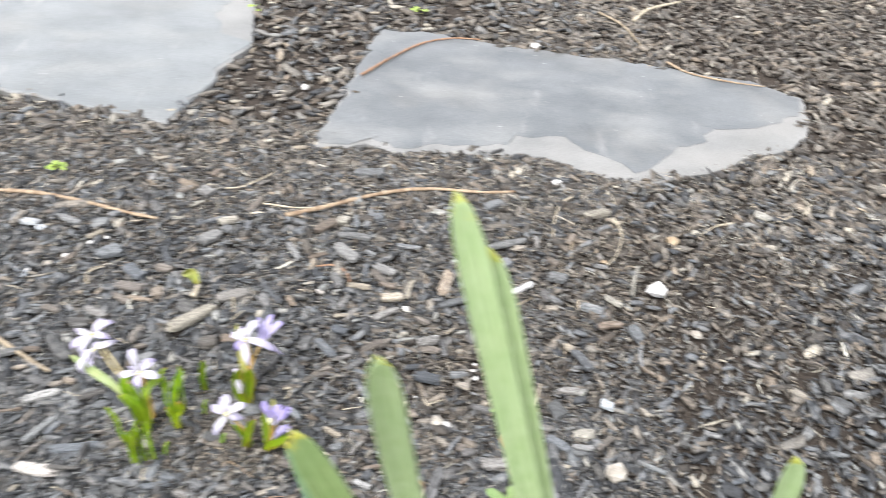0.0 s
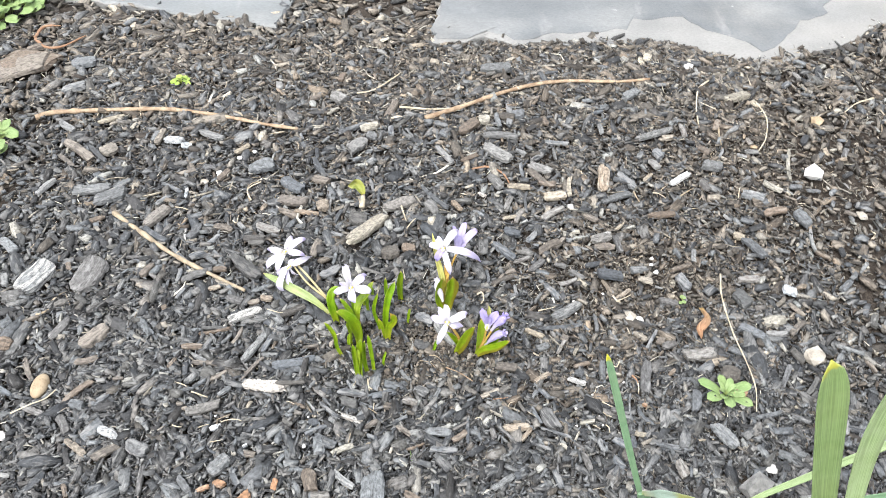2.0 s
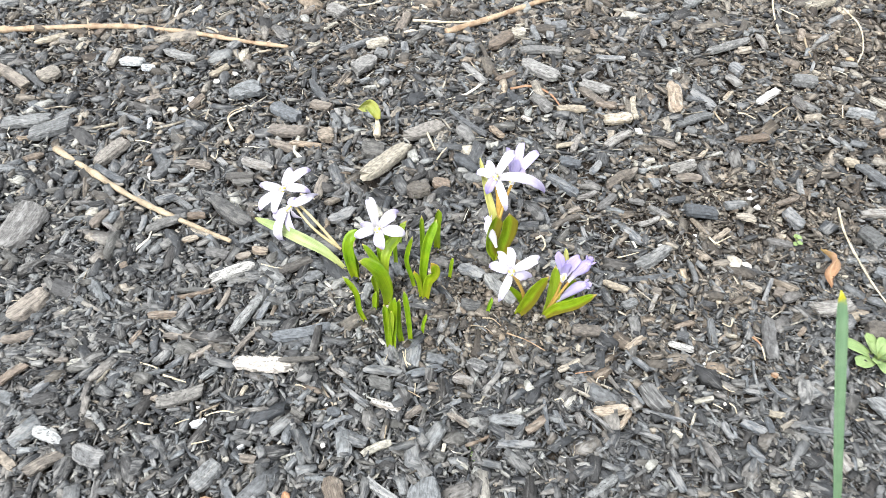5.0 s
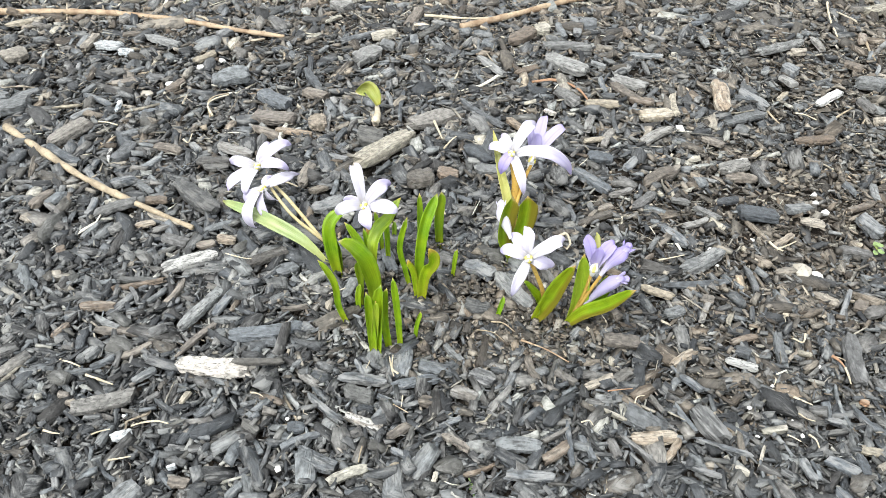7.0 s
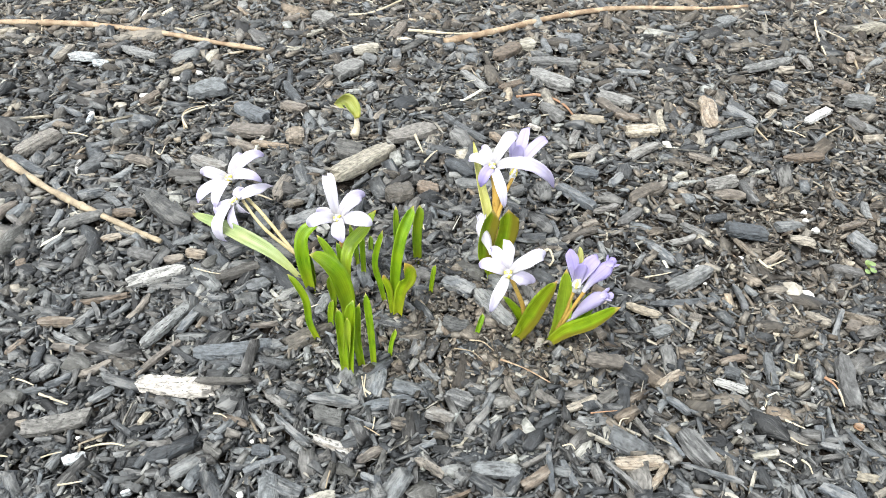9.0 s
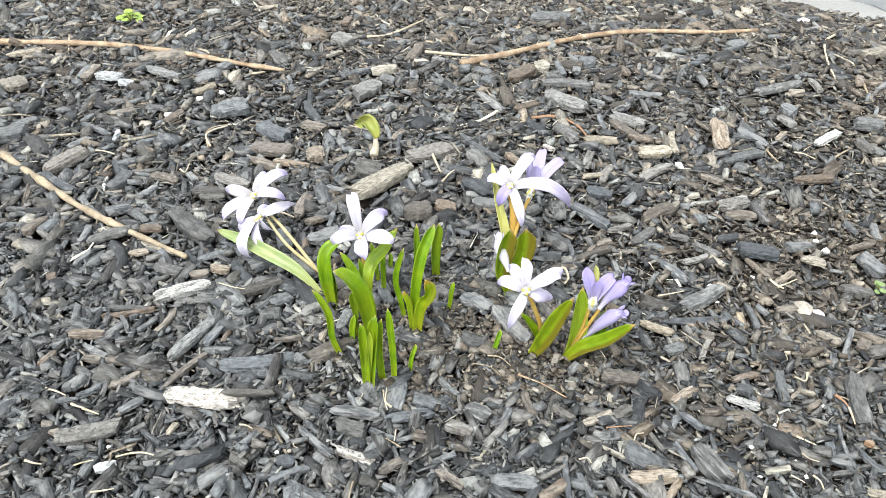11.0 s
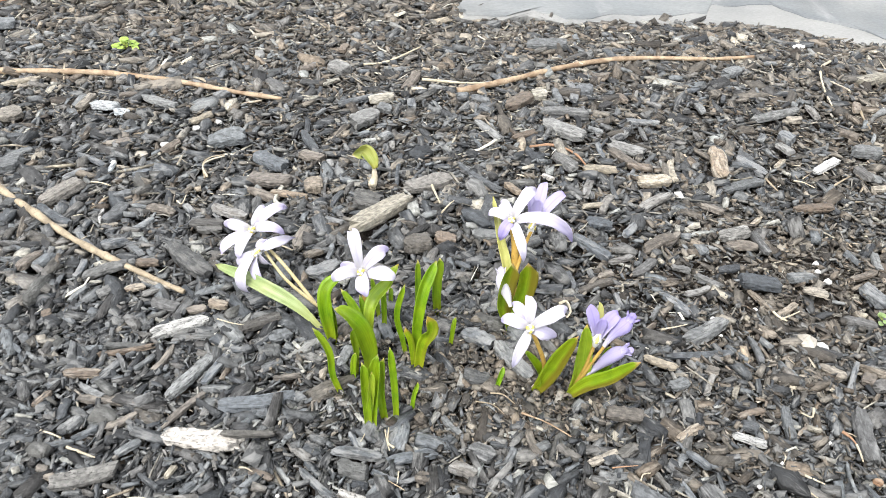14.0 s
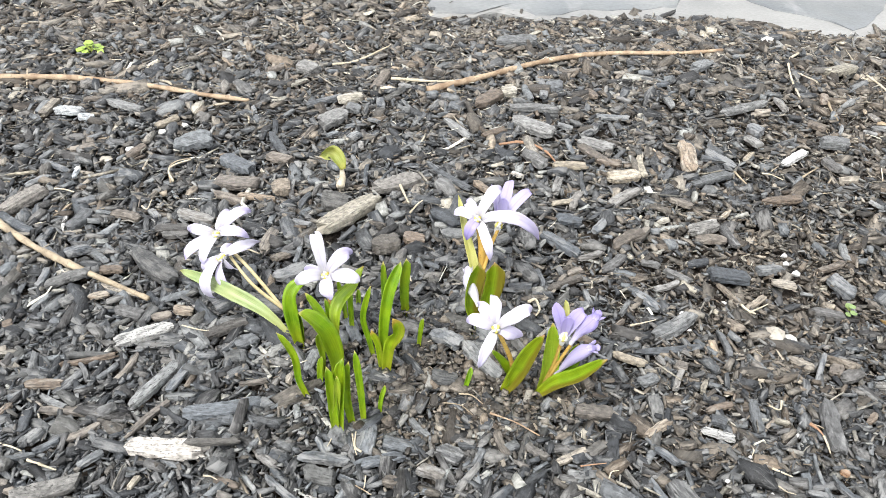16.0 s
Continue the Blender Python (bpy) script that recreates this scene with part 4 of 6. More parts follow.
twig("twig", [(-0.4926, 0.5984, 0.0040), (-0.4600, 0.5720, 0.0040), (-0.4205, 0.5412, 0.0040), (-0.3842, 0.5187, 0.0040), (-0.3428, 0.4958, 0.0040)], 0.0028, twig_grey, "straight pale brown twig lying on mulch")
twig("twig", [(0.1574, 0.8337, 0.0040), (0.1415, 0.8155, 0.0040), (0.1321, 0.7830, 0.0040), (0.1286, 0.7529, 0.0040)], 0.0012, twig_pale, "small hooked pale stem lying on mulch")
twig("twig", [(0.2049, 0.7949, 0.0040), (0.2097, 0.7653, 0.0040), (0.1994, 0.7296, 0.0040), (0.1856, 0.7074, 0.0040)], 0.0010, twig_pale, "thin curved dry stem lying on mulch")
twig("twig", [(-0.1314, 0.6712, 0.0040), (-0.1120, 0.6748, 0.0040), (-0.0977, 0.6634, 0.0040), (-0.0904, 0.6423, 0.0040)], 0.0012, twig_rust, "curled rust brown tendril lying on mulch")
twig("twig", [(0.1026, 0.5287, 0.0040), (0.0969, 0.4998, 0.0040), (0.0956, 0.4567, 0.0040), (0.0977, 0.4214, 0.0040), (0.0973, 0.3932, 0.0040), (0.0911, 0.3691, 0.0040)], 0.0009, twig_pale, "long thin pale dry stem lying on mulch")
twig("twig", [(-0.1418, 1.1499, 0.0122), (-0.0964, 1.2323, 0.0122), (-0.0538, 1.2924, 0.0122), (-0.0067, 1.3212, 0.0122), (0.0421, 1.3252, 0.0122)], 0.0023, twig_rust, "bent rust brown twig lying across a slate slab")
twig("twig", [(0.3323, 1.4804, 0.0040), (0.3719, 1.5464, 0.0040), (0.4448, 1.6045, 0.0040)], 0.0042, twig_pale, "short pale twig lying on mulch")
twig("twig", [(0.3584, 1.2860, 0.0118), (0.3880, 1.2470, 0.0118), (0.4455, 1.2245, 0.0118), (0.5033, 1.2147, 0.0118)], 0.0021, twig_bark, "thin tan stem lying along a slate slab")
twig("twig", [(0.2698, 1.5183, 0.0040), (0.3068, 1.4550, 0.0040), (0.3295, 1.3615, 0.0040)], 0.0024, twig_grey, "thin dark twig lying on mulch")
twig("twig", [(-0.2659, 0.8128, 0.0040), (-0.2449, 0.8216, 0.0040), (-0.2153, 0.8573, 0.0040)], 0.0014, twig_pale, "short thin tan twig lying on mulch")
twig("twig", [(-0.6867, 0.9213, 0.0040), (-0.6674, 0.9023, 0.0040), (-0.6469, 0.9046, 0.0040), (-0.6265, 0.9314, 0.0040)], 0.0021, twig_rust, "bent rust brown twig lying on mulch")
twig("twig", [(-0.6895, 0.9254, 0.0040), (-0.6880, 0.9532, 0.0040), (-0.6672, 0.9572, 0.0040)], 0.0021, twig_rust, "bent rust brown twig lying on mulch")
twig("twig", [(-0.5034, 0.3601, 0.0040), (-0.4907, 0.3689, 0.0040), (-0.4812, 0.3741, 0.0040), (-0.4750, 0.3833, 0.0040)], 0.0008, twig_pale, "thin whitish root lying on mulch")
twig("twig", [(-0.3611, 0.6218, 0.0040), (-0.3664, 0.6389, 0.0040), (-0.3633, 0.6482, 0.0040), (-0.3540, 0.6532, 0.0040)], 0.0006, twig_grey, "thin curled dark stem lying on mulch")
twig("twig", [(-0.2189, 0.3861, 0.0040), (-0.2219, 0.3895, 0.0040), (-0.2219, 0.3978, 0.0040)], 0.0006, twig_pale, "short whitish root stub in mulch")
twig("twig", [(-0.1965, 0.5074, 0.0040), (-0.1980, 0.5153, 0.0040), (-0.1991, 0.5206, 0.0040)], 0.0005, twig_pale, "thin dry grass stem lying on mulch")
twig("twig", [(0.3535, 0.8143, 0.0040), (0.3287, 0.8025, 0.0040), (0.3089, 0.7852, 0.0040)], 0.0012, twig_pale, "thin pale stem lying on mulch")
twig("twig", [(-0.3597, 0.6231, 0.0040), (-0.3659, 0.6363, 0.0040), (-0.3628, 0.6443, 0.0040), (-0.3537, 0.6512, 0.0040)], 0.0009, twig_pale, "thin curly whitish root lying on mulch")
twig("twig", [(-0.4340, 0.6087, 0.0040), (-0.4272, 0.6081, 0.0040), (-0.4200, 0.6053, 0.0040)], 0.0007, twig_pale, "thin curly whitish root lying on mulch")
twig("twig", [(-0.3723, 0.5917, 0.0040), (-0.3682, 0.5885, 0.0040), (-0.3682, 0.5998, 0.0040)], 0.0006, twig_pale, "thin curly whitish root lying on mulch")
twig("twig", [(-0.2040, 0.6053, 0.0040), (-0.2012, 0.5942, 0.0040), (-0.1982, 0.5833, 0.0040)], 0.0009, twig_pale, "thin curly whitish root lying on mulch")
twig("twig", [(-0.1973, 0.5728, 0.0040), (-0.1927, 0.5819, 0.0040), (-0.1884, 0.5882, 0.0040)], 0.0007, twig_pale, "thin curly whitish root lying on mulch")
twig("twig", [(-0.3192, 0.4736, 0.0040), (-0.3095, 0.4701, 0.0040), (-0.3029, 0.4689, 0.0040)], 0.0005, twig_pale, "thin curly whitish root lying on mulch")
twig("twig", [(-0.3806, 0.3914, 0.0040), (-0.3748, 0.3896, 0.0040), (-0.3697, 0.3874, 0.0040)], 0.0006, twig_pale, "thin curly whitish root lying on mulch")
twig("twig", [(-0.3654, 0.3825, 0.0040), (-0.3622, 0.3813, 0.0040), (-0.3591, 0.3807, 0.0040)], 0.0007, twig_pale, "thin curly whitish root lying on mulch")
twig("twig", [(-0.3597, 0.3804, 0.0040), (-0.3554, 0.3789, 0.0040), (-0.3512, 0.3774, 0.0040)], 0.0006, twig_pale, "thin curly whitish root lying on mulch")
twig("twig", [(-0.3523, 0.3494, 0.0040), (-0.3491, 0.3512, 0.0040), (-0.3450, 0.3527, 0.0040)], 0.0004, twig_pale, "thin curly whitish root lying on mulch")
twig("twig", [(-0.3363, 0.3547, 0.0040), (-0.3312, 0.3568, 0.0040), (-0.3255, 0.3576, 0.0040), (-0.3203, 0.3565, 0.0040)], 0.0006, twig_pale, "thin curly whitish root lying on mulch")
twig("twig", [(-0.3409, 0.3366, 0.0040), (-0.3363, 0.3377, 0.0040), (-0.3318, 0.3389, 0.0040)], 0.0005, twig_pale, "thin curly whitish root lying on mulch")
twig("twig", [(-0.3731, 0.3506, 0.0040), (-0.3692, 0.3495, 0.0040), (-0.3655, 0.3491, 0.0040)], 0.0006, twig_pale, "thin curly whitish root lying on mulch")
twig("twig", [(-0.2236, 0.3968, 0.0040), (-0.2224, 0.3899, 0.0040), (-0.2208, 0.3846, 0.0040)], 0.0004, twig_pale, "thin curly whitish root lying on mulch")
twig("twig", [(-0.2325, 0.3965, 0.0040), (-0.2332, 0.3930, 0.0040), (-0.2344, 0.3896, 0.0040)], 0.0004, twig_pale, "thin curly whitish root lying on mulch")
twig("twig", [(-0.2329, 0.3453, 0.0040), (-0.2335, 0.3412, 0.0040), (-0.2338, 0.3371, 0.0040)], 0.0005, twig_grey, "thin dry tan stem lying on mulch")
twig("twig", [(-0.2163, 0.3731, 0.0040), (-0.2164, 0.3700, 0.0040), (-0.2167, 0.3666, 0.0040)], 0.0004, twig_pale, "thin curly whitish root lying on mulch")
twig("twig", [(-0.2205, 0.3680, 0.0040), (-0.2169, 0.3657, 0.0040), (-0.2133, 0.3631, 0.0040)], 0.0004, twig_grey, "thin dry tan stem lying on mulch")
twig("twig", [(-0.2873, 0.3750, 0.0040), (-0.2840, 0.3745, 0.0040), (-0.2809, 0.3727, 0.0040)], 0.0004, twig_pale, "thin curly whitish root lying on mulch")
twig("twig", [(-0.0758, 0.4744, 0.0040), (-0.0682, 0.4768, 0.0040), (-0.0600, 0.4798, 0.0040)], 0.0006, twig_pale, "thin curly whitish root lying on mulch")
twig("twig", [(-0.0024, 0.4902, 0.0040), (0.0050, 0.4946, 0.0040), (0.0119, 0.4989, 0.0040)], 0.0006, twig_pale, "thin curly whitish root lying on mulch")
twig("twig", [(-0.0050, 0.4965, 0.0040), (-0.0026, 0.4917, 0.0040), (0.0008, 0.4890, 0.0040)], 0.0008, twig_pale, "thin curly whitish root lying on mulch")
twig("twig", [(-0.0113, 0.4195, 0.0040), (-0.0146, 0.4136, 0.0040), (-0.0191, 0.4160, 0.0040)], 0.0006, twig_pale, "thin curly whitish root lying on mulch")
twig("twig", [(-0.0317, 0.3777, 0.0040), (-0.0281, 0.3755, 0.0040), (-0.0241, 0.3731, 0.0040)], 0.0006, twig_pale, "thin curly whitish root lying on mulch")
twig("twig", [(-0.0325, 0.3681, 0.0040), (-0.0298, 0.3651, 0.0040), (-0.0261, 0.3637, 0.0040)], 0.0004, twig_pale, "thin curly whitish root lying on mulch")
twig("twig", [(-0.0319, 0.3561, 0.0040), (-0.0297, 0.3532, 0.0040), (-0.0297, 0.3489, 0.0040)], 0.0006, twig_pale, "thin curly whitish root lying on mulch")
twig("twig", [(-0.0418, 0.3558, 0.0040), (-0.0392, 0.3541, 0.0040), (-0.0367, 0.3521, 0.0040)], 0.0004, twig_pale, "thin curly whitish root lying on mulch")
twig("twig", [(-0.0028, 0.4049, 0.0040), (-0.0001, 0.4013, 0.0040), (0.0009, 0.3971, 0.0040)], 0.0007, twig_rust, "thin rust brown stem lying on mulch")
twig("twig", [(0.0009, 0.3971, 0.0040), (0.0005, 0.3921, 0.0040), (-0.0004, 0.3869, 0.0040)], 0.0006, twig_pale, "thin curly whitish root lying on mulch")
twig("twig", [(0.0831, 0.6326, 0.0040), (0.0916, 0.6393, 0.0040), (0.1010, 0.6461, 0.0040)], 0.0009, twig_grey, "thin dry tan stem lying on mulch")
twig("twig", [(0.1503, 0.7473, 0.0040), (0.1481, 0.7322, 0.0040), (0.1473, 0.7186, 0.0040)], 0.0011, twig_grey, "thin dry tan stem lying on mulch")
twig("twig", [(0.0369, 0.6396, 0.0040), (0.0384, 0.6313, 0.0040), (0.0405, 0.6239, 0.0040)], 0.0007, twig_grey, "thin dry tan stem lying on mulch")
twig("twig", [(0.0568, 0.6384, 0.0040), (0.0631, 0.6368, 0.0040), (0.0694, 0.6304, 0.0040)], 0.0008, twig_pale, "thin curly whitish root lying on mulch")
twig("twig", [(-0.1352, 0.3591, 0.0040), (-0.1314, 0.3601, 0.0040), (-0.1298, 0.3575, 0.0040)], 0.0004, twig_pale, "thin curly whitish root lying on mulch")
twig("twig", [(-0.1086, 0.3710, 0.0040), (-0.1067, 0.3746, 0.0040), (-0.1032, 0.3756, 0.0040)], 0.0004, twig_pale, "thin curly whitish root lying on mulch")
twig("twig", [(-0.1202, 0.3777, 0.0040), (-0.1136, 0.3788, 0.0040), (-0.1068, 0.3797, 0.0040)], 0.0004, twig_rust, "thin rust brown stem lying on mulch")
twig("twig", [(-0.1806, 0.4162, 0.0040), (-0.1724, 0.4145, 0.0040), (-0.1670, 0.4084, 0.0040)], 0.0003, twig_grey, "thin dry tan stem lying on mulch")
twig("twig", [(-0.1303, 0.4927, 0.0040), (-0.1259, 0.4949, 0.0040), (-0.1246, 0.4870, 0.0040), (-0.1272, 0.4811, 0.0040)], 0.0009, twig_pale, "thin curly whitish root lying on mulch")
twig("twig", [(-0.2988, 0.5431, 0.0040), (-0.2932, 0.5401, 0.0040), (-0.2875, 0.5364, 0.0040)], 0.0007, twig_pale, "thin curly whitish root lying on mulch")
twig("twig", [(-0.1586, 0.4094, 0.0040), (-0.1470, 0.4036, 0.0040), (-0.1364, 0.3952, 0.0040)], 0.0006, twig_bark, "thin brown stick lying on mulch")
twig("twig", [(-0.1730, 0.4221, 0.0040), (-0.1667, 0.4212, 0.0040), (-0.1615, 0.4153, 0.0040)], 0.0005, twig_grey, "thin dry tan stem lying on mulch")
chip(-0.4782, 0.7248, 0.0290, 0.0079, 89, chip_tan)
chip(-0.4606, 0.7182, 0.0205, 0.0102, -4, chip_white)
chip(-0.4454, 0.7098, 0.0119, 0.0073, -2, chip_white)
chip(-0.4211, 0.7275, 0.0304, 0.0093, -19, chip_light)
chip(-0.3568, 0.6753, 0.0262, 0.0154, 19, chip_light)
chip(-0.3834, 0.7060, 0.0194, 0.0068, 45, chip_pale)
chip(-0.4563, 0.6572, 0.0143, 0.0045, 65, chip_light)
chip(-0.4461, 0.6414, 0.0271, 0.0044, -32, chip_grey)
chip(-0.4283, 0.6320, 0.0106, 0.0036, 96, chip_white)
chip(-0.4487, 0.5946, 0.0318, 0.0133, 61, chip_streak)
chip(-0.4437, 0.5690, 0.0307, 0.0070, -34, chip_grey)
chip(-0.4148, 0.5714, 0.0146, 0.0023, 100, chip_white)
chip(-0.4077, 0.5762, 0.0218, 0.0091, 74, chip_grey)
chip(-0.3803, 0.5822, 0.0194, 0.0075, -16, chip_brown)
chip(-0.3356, 0.5831, 0.0251, 0.0093, -23, chip_light)
chip(-0.3466, 0.5676, 0.0209, 0.0081, 2, chip_dark)
chip(-0.4102, 0.5995, 0.0126, 0.0070, 33, chip_grey)
chip(-0.2464, 0.7464, 0.0208, 0.0108, 25, chip_pale)
chip(-0.2650, 0.7447, 0.0353, 0.0074, 32, chip_grey)
chip(-0.2567, 0.7124, 0.0261, 0.0143, 47, chip_light)
chip(-0.2426, 0.7294, 0.0122, 0.0104, -22, chip_light)
chip(-0.3170, 0.6253, 0.0284, 0.0117, -11, chip_brown)
chip(-0.3184, 0.6060, 0.0234, 0.0079, -27, chip_brown)
chip(-0.3007, 0.6073, 0.0249, 0.0058, -4, chip_tan)
chip(-0.2962, 0.6809, 0.0290, 0.0069, -63, chip_grey)
chip(-0.2916, 0.6574, 0.0160, 0.0101, -18, chip_brown)
chip(-0.3205, 0.6499, 0.0307, 0.0134, -40, chip_grey)
chip(-0.2850, 0.6154, 0.0122, 0.0140, 0, chip_tan)
chip(-0.2769, 0.6147, 0.0206, 0.0037, 91, chip_grey)
chip(-0.2666, 0.5975, 0.0211, 0.0047, 76, chip_grey)
chip(-0.2466, 0.5899, 0.0176, 0.0162, -17, chip_dark)
chip(-0.2357, 0.5729, 0.0503, 0.0144, 51, chip_pale, 0.002)
chip(-0.2069, 0.6102, 0.0310, 0.0120, 26, chip_light)
chip(-0.2451, 0.6132, 0.0167, 0.0038, -74, chip_pale)
chip(-0.2498, 0.6246, 0.0088, 0.0036, 9, chip_pale)
chip(-0.2909, 0.7790, 0.0177, 0.0041, 49, chip_pale)
chip(-0.2869, 0.8023, 0.0186, 0.0152, -33, chip_light)
chip(-0.2231, 0.7814, 0.0294, 0.0093, 71, chip_brown)
chip(-0.2395, 0.6857, 0.0094, 0.0081, 44, chip_light)
chip(-0.2362, 0.6375, 0.0275, 0.0032, -80, chip_grey)
chip(-0.2267, 0.6303, 0.0390, 0.0031, 88, chip_grey)
chip(-0.1339, 0.7469, 0.0292, 0.0125, 48, chip_brown)
chip(-0.1156, 0.7600, 0.0125, 0.0127, 18, chip_pale)
chip(-0.0874, 0.7734, 0.0489, 0.0070, -91, chip_grey)
chip(-0.0994, 0.7609, 0.0244, 0.0062, -80, chip_light)
chip(-0.0983, 0.7290, 0.0377, 0.0096, -6, chip_light)
chip(-0.1029, 0.6982, 0.0403, 0.0136, -48, chip_light)
chip(-0.1609, 0.6958, 0.0337, 0.0072, -58, chip_light)
chip(-0.1706, 0.6248, 0.0456, 0.0055, -52, chip_grey)
chip(-0.1335, 0.6903, 0.0216, 0.0059, 34, chip_brown)
chip(-0.1072, 0.6515, 0.0240, 0.0106, -61, chip_light)
chip(-0.0829, 0.6446, 0.0239, 0.0078, -5, chip_pale)
chip(-0.0944, 0.6190, 0.0237, 0.0062, 73, chip_light)
chip(-0.0575, 0.6748, 0.0257, 0.0098, -26, chip_light)
chip(-0.0611, 0.6601, 0.0296, 0.0080, -51, chip_brown)
chip(-0.0775, 0.6726, 0.0227, 0.0043, -88, chip_grey)
chip(-0.0464, 0.6306, 0.0225, 0.0108, 7, chip_pale)
chip(-0.0506, 0.6049, 0.0274, 0.0078, 35, chip_light)
chip(-0.0847, 0.6006, 0.0192, 0.0063, 64, chip_light)
chip(-0.0760, 0.6223, 0.0334, 0.0032, -94, chip_grey)
chip(-0.0363, 0.7203, 0.0261, 0.0064, -8, chip_light)
chip(-0.0463, 0.7592, 0.0159, 0.0073, -74, chip_brown)
chip(-0.0760, 0.7712, 0.0142, 0.0122, 3, chip_grey)
chip(-0.0402, 0.6997, 0.0177, 0.0039, -87, chip_light)
chip(-0.1480, 0.6130, 0.0161, 0.0061, -57, chip_tan)
chip(-0.1216, 0.6324, 0.0083, 0.0043, -42, chip_white)
chip(-0.0896, 0.5991, 0.0236, 0.0044, 10, chip_pale)
chip(-0.0525, 0.6508, 0.0180, 0.0067, -8, chip_brown)
chip(0.0750, 0.7352, 0.0453, 0.0089, 22, chip_streak)
chip(0.0893, 0.7304, 0.0128, 0.0079, 2, chip_tan)
chip(0.0075, 0.6612, 0.0397, 0.0121, -99, chip_tan)
chip(0.0184, 0.6307, 0.0346, 0.0082, 23, chip_light)
chip(0.0590, 0.8036, 0.0269, 0.0117, 44, chip_light)
chip(0.0904, 0.6625, 0.0273, 0.0075, 37, chip_white)
chip(-0.0281, 0.6480, 0.0336, 0.0053, -97, chip_pale)
chip(0.1085, 0.7420, 0.0218, 0.0062, -90, chip_light)
chip(0.0667, 0.6856, 0.0141, 0.0090, -68, chip_light)
chip(0.0734, 0.7027, 0.0137, 0.0115, -61, chip_grey)
chip(0.0568, 0.6661, 0.0166, 0.0043, 50, chip_pale)
chip(0.0131, 0.5878, 0.0122, 0.0034, 45, chip_pale)
chip(0.1838, 0.8028, 0.0310, 0.0126, 23, chip_pale)
chip(0.0612, 0.6087, 0.0278, 0.0081, 2, chip_brown)
chip(0.1288, 0.6818, 0.0205, 0.0136, -8, chip_light)
chip(0.1439, 0.7056, 0.0167, 0.0032, 60, chip_light)
chip(0.0155, 0.7442, 0.0217, 0.0059, -89, chip_light)
chip(0.0327, 0.6592, 0.0260, 0.0095, -56, chip_grey)
chip(0.0293, 0.6582, 0.0220, 0.0064, -20, chip_grey)
chip(-0.4139, 0.5433, 0.0302, 0.0050, -49, chip_grey)
chip(-0.3929, 0.5136, 0.0244, 0.0082, 27, chip_light)
chip(-0.3631, 0.5069, 0.0247, 0.0041, -26, chip_tan)
chip(-0.3727, 0.5232, 0.0142, 0.0063, 8, chip_brown)
chip(-0.3965, 0.5412, 0.0143, 0.0079, 25, chip_grey)
chip(-0.3818, 0.5353, 0.0129, 0.0050, -40, chip_light)
chip(-0.4078, 0.5145, 0.0168, 0.0047, 91, chip_grey)
chip(-0.4288, 0.5101, 0.0156, 0.0038, -40, chip_grey)
chip(-0.3717, 0.4996, 0.0105, 0.0052, 24, chip_tan)
chip(-0.3999, 0.4916, 0.0137, 0.0034, 63, chip_light)
chip(-0.3870, 0.4942, 0.0080, 0.0066, 44, chip_light)
chip(-0.3506, 0.4859, 0.0156, 0.0077, -16, chip_grey)
chip(-0.3333, 0.4841, 0.0104, 0.0056, 19, chip_brown)
chip(-0.3221, 0.4884, 0.0115, 0.0067, -11, chip_tan)
chip(-0.3376, 0.4676, 0.0299, 0.0091, 28, chip_streak)
chip(-0.3617, 0.4518, 0.0229, 0.0038, 0, chip_dark)
chip(-0.3643, 0.4486, 0.0343, 0.0028, 8, chip_brown)
chip(-0.3649, 0.4335, 0.0214, 0.0048, 66, chip_grey)
chip(-0.3605, 0.4399, 0.0131, 0.0025, -58, chip_grey)
chip(-0.3490, 0.4404, 0.0132, 0.0031, 62, chip_light)
chip(-0.3404, 0.4439, 0.0190, 0.0037, 74, chip_brown)
chip(-0.3232, 0.4320, 0.0368, 0.0073, 67, chip_streak)
chip(-0.3209, 0.4088, 0.0260, 0.0034, 57, chip_brown)
chip(-0.3121, 0.4375, 0.0233, 0.0048, 74, chip_grey)
chip(-0.3762, 0.4304, 0.0182, 0.0062, -3, chip_brown)
chip(-0.3683, 0.4199, 0.0178, 0.0035, -31, chip_light)
chip(-0.3575, 0.4136, 0.0302, 0.0051, -5, chip_brown)
chip(-0.4106, 0.4736, 0.0053, 0.0061, 43, chip_brown)
chip(-0.4377, 0.5186, 0.0169, 0.0081, 68, chip_brown)
chip(-0.3475, 0.5270, 0.0400, 0.0130, -44, chip_dark)
chip(-0.3445, 0.5625, 0.0153, 0.0061, 12, chip_dark)
chip(-0.2842, 0.5521, 0.0223, 0.0079, 80, chip_brown)
chip(-0.2751, 0.5363, 0.0108, 0.0061, 30, chip_tan)
chip(-0.2651, 0.5374, 0.0140, 0.0034, 83, chip_light)
chip(-0.2673, 0.5209, 0.0211, 0.0088, 39, chip_grey)
chip(-0.2958, 0.4722, 0.0230, 0.0082, 26, chip_dark)
chip(-0.2828, 0.4618, 0.0120, 0.0079, 24, chip_grey)
chip(-0.2866, 0.4501, 0.0114, 0.0083, 6, chip_dark)
chip(-0.2711, 0.4752, 0.0103, 0.0057, 58, chip_tan)
chip(-0.2472, 0.4469, 0.0145, 0.0056, 73, chip_light)
chip(-0.2118, 0.5416, 0.0164, 0.0147, 15, chip_dark)
chip(-0.1948, 0.5489, 0.0131, 0.0104, -13, chip_brown)
chip(-0.2123, 0.5009, 0.0151, 0.0063, 21, chip_light)
chip(-0.1984, 0.4710, 0.0129, 0.0065, -19, chip_grey)
chip(-0.2870, 0.4157, 0.0364, 0.0083, 16, chip_grey)
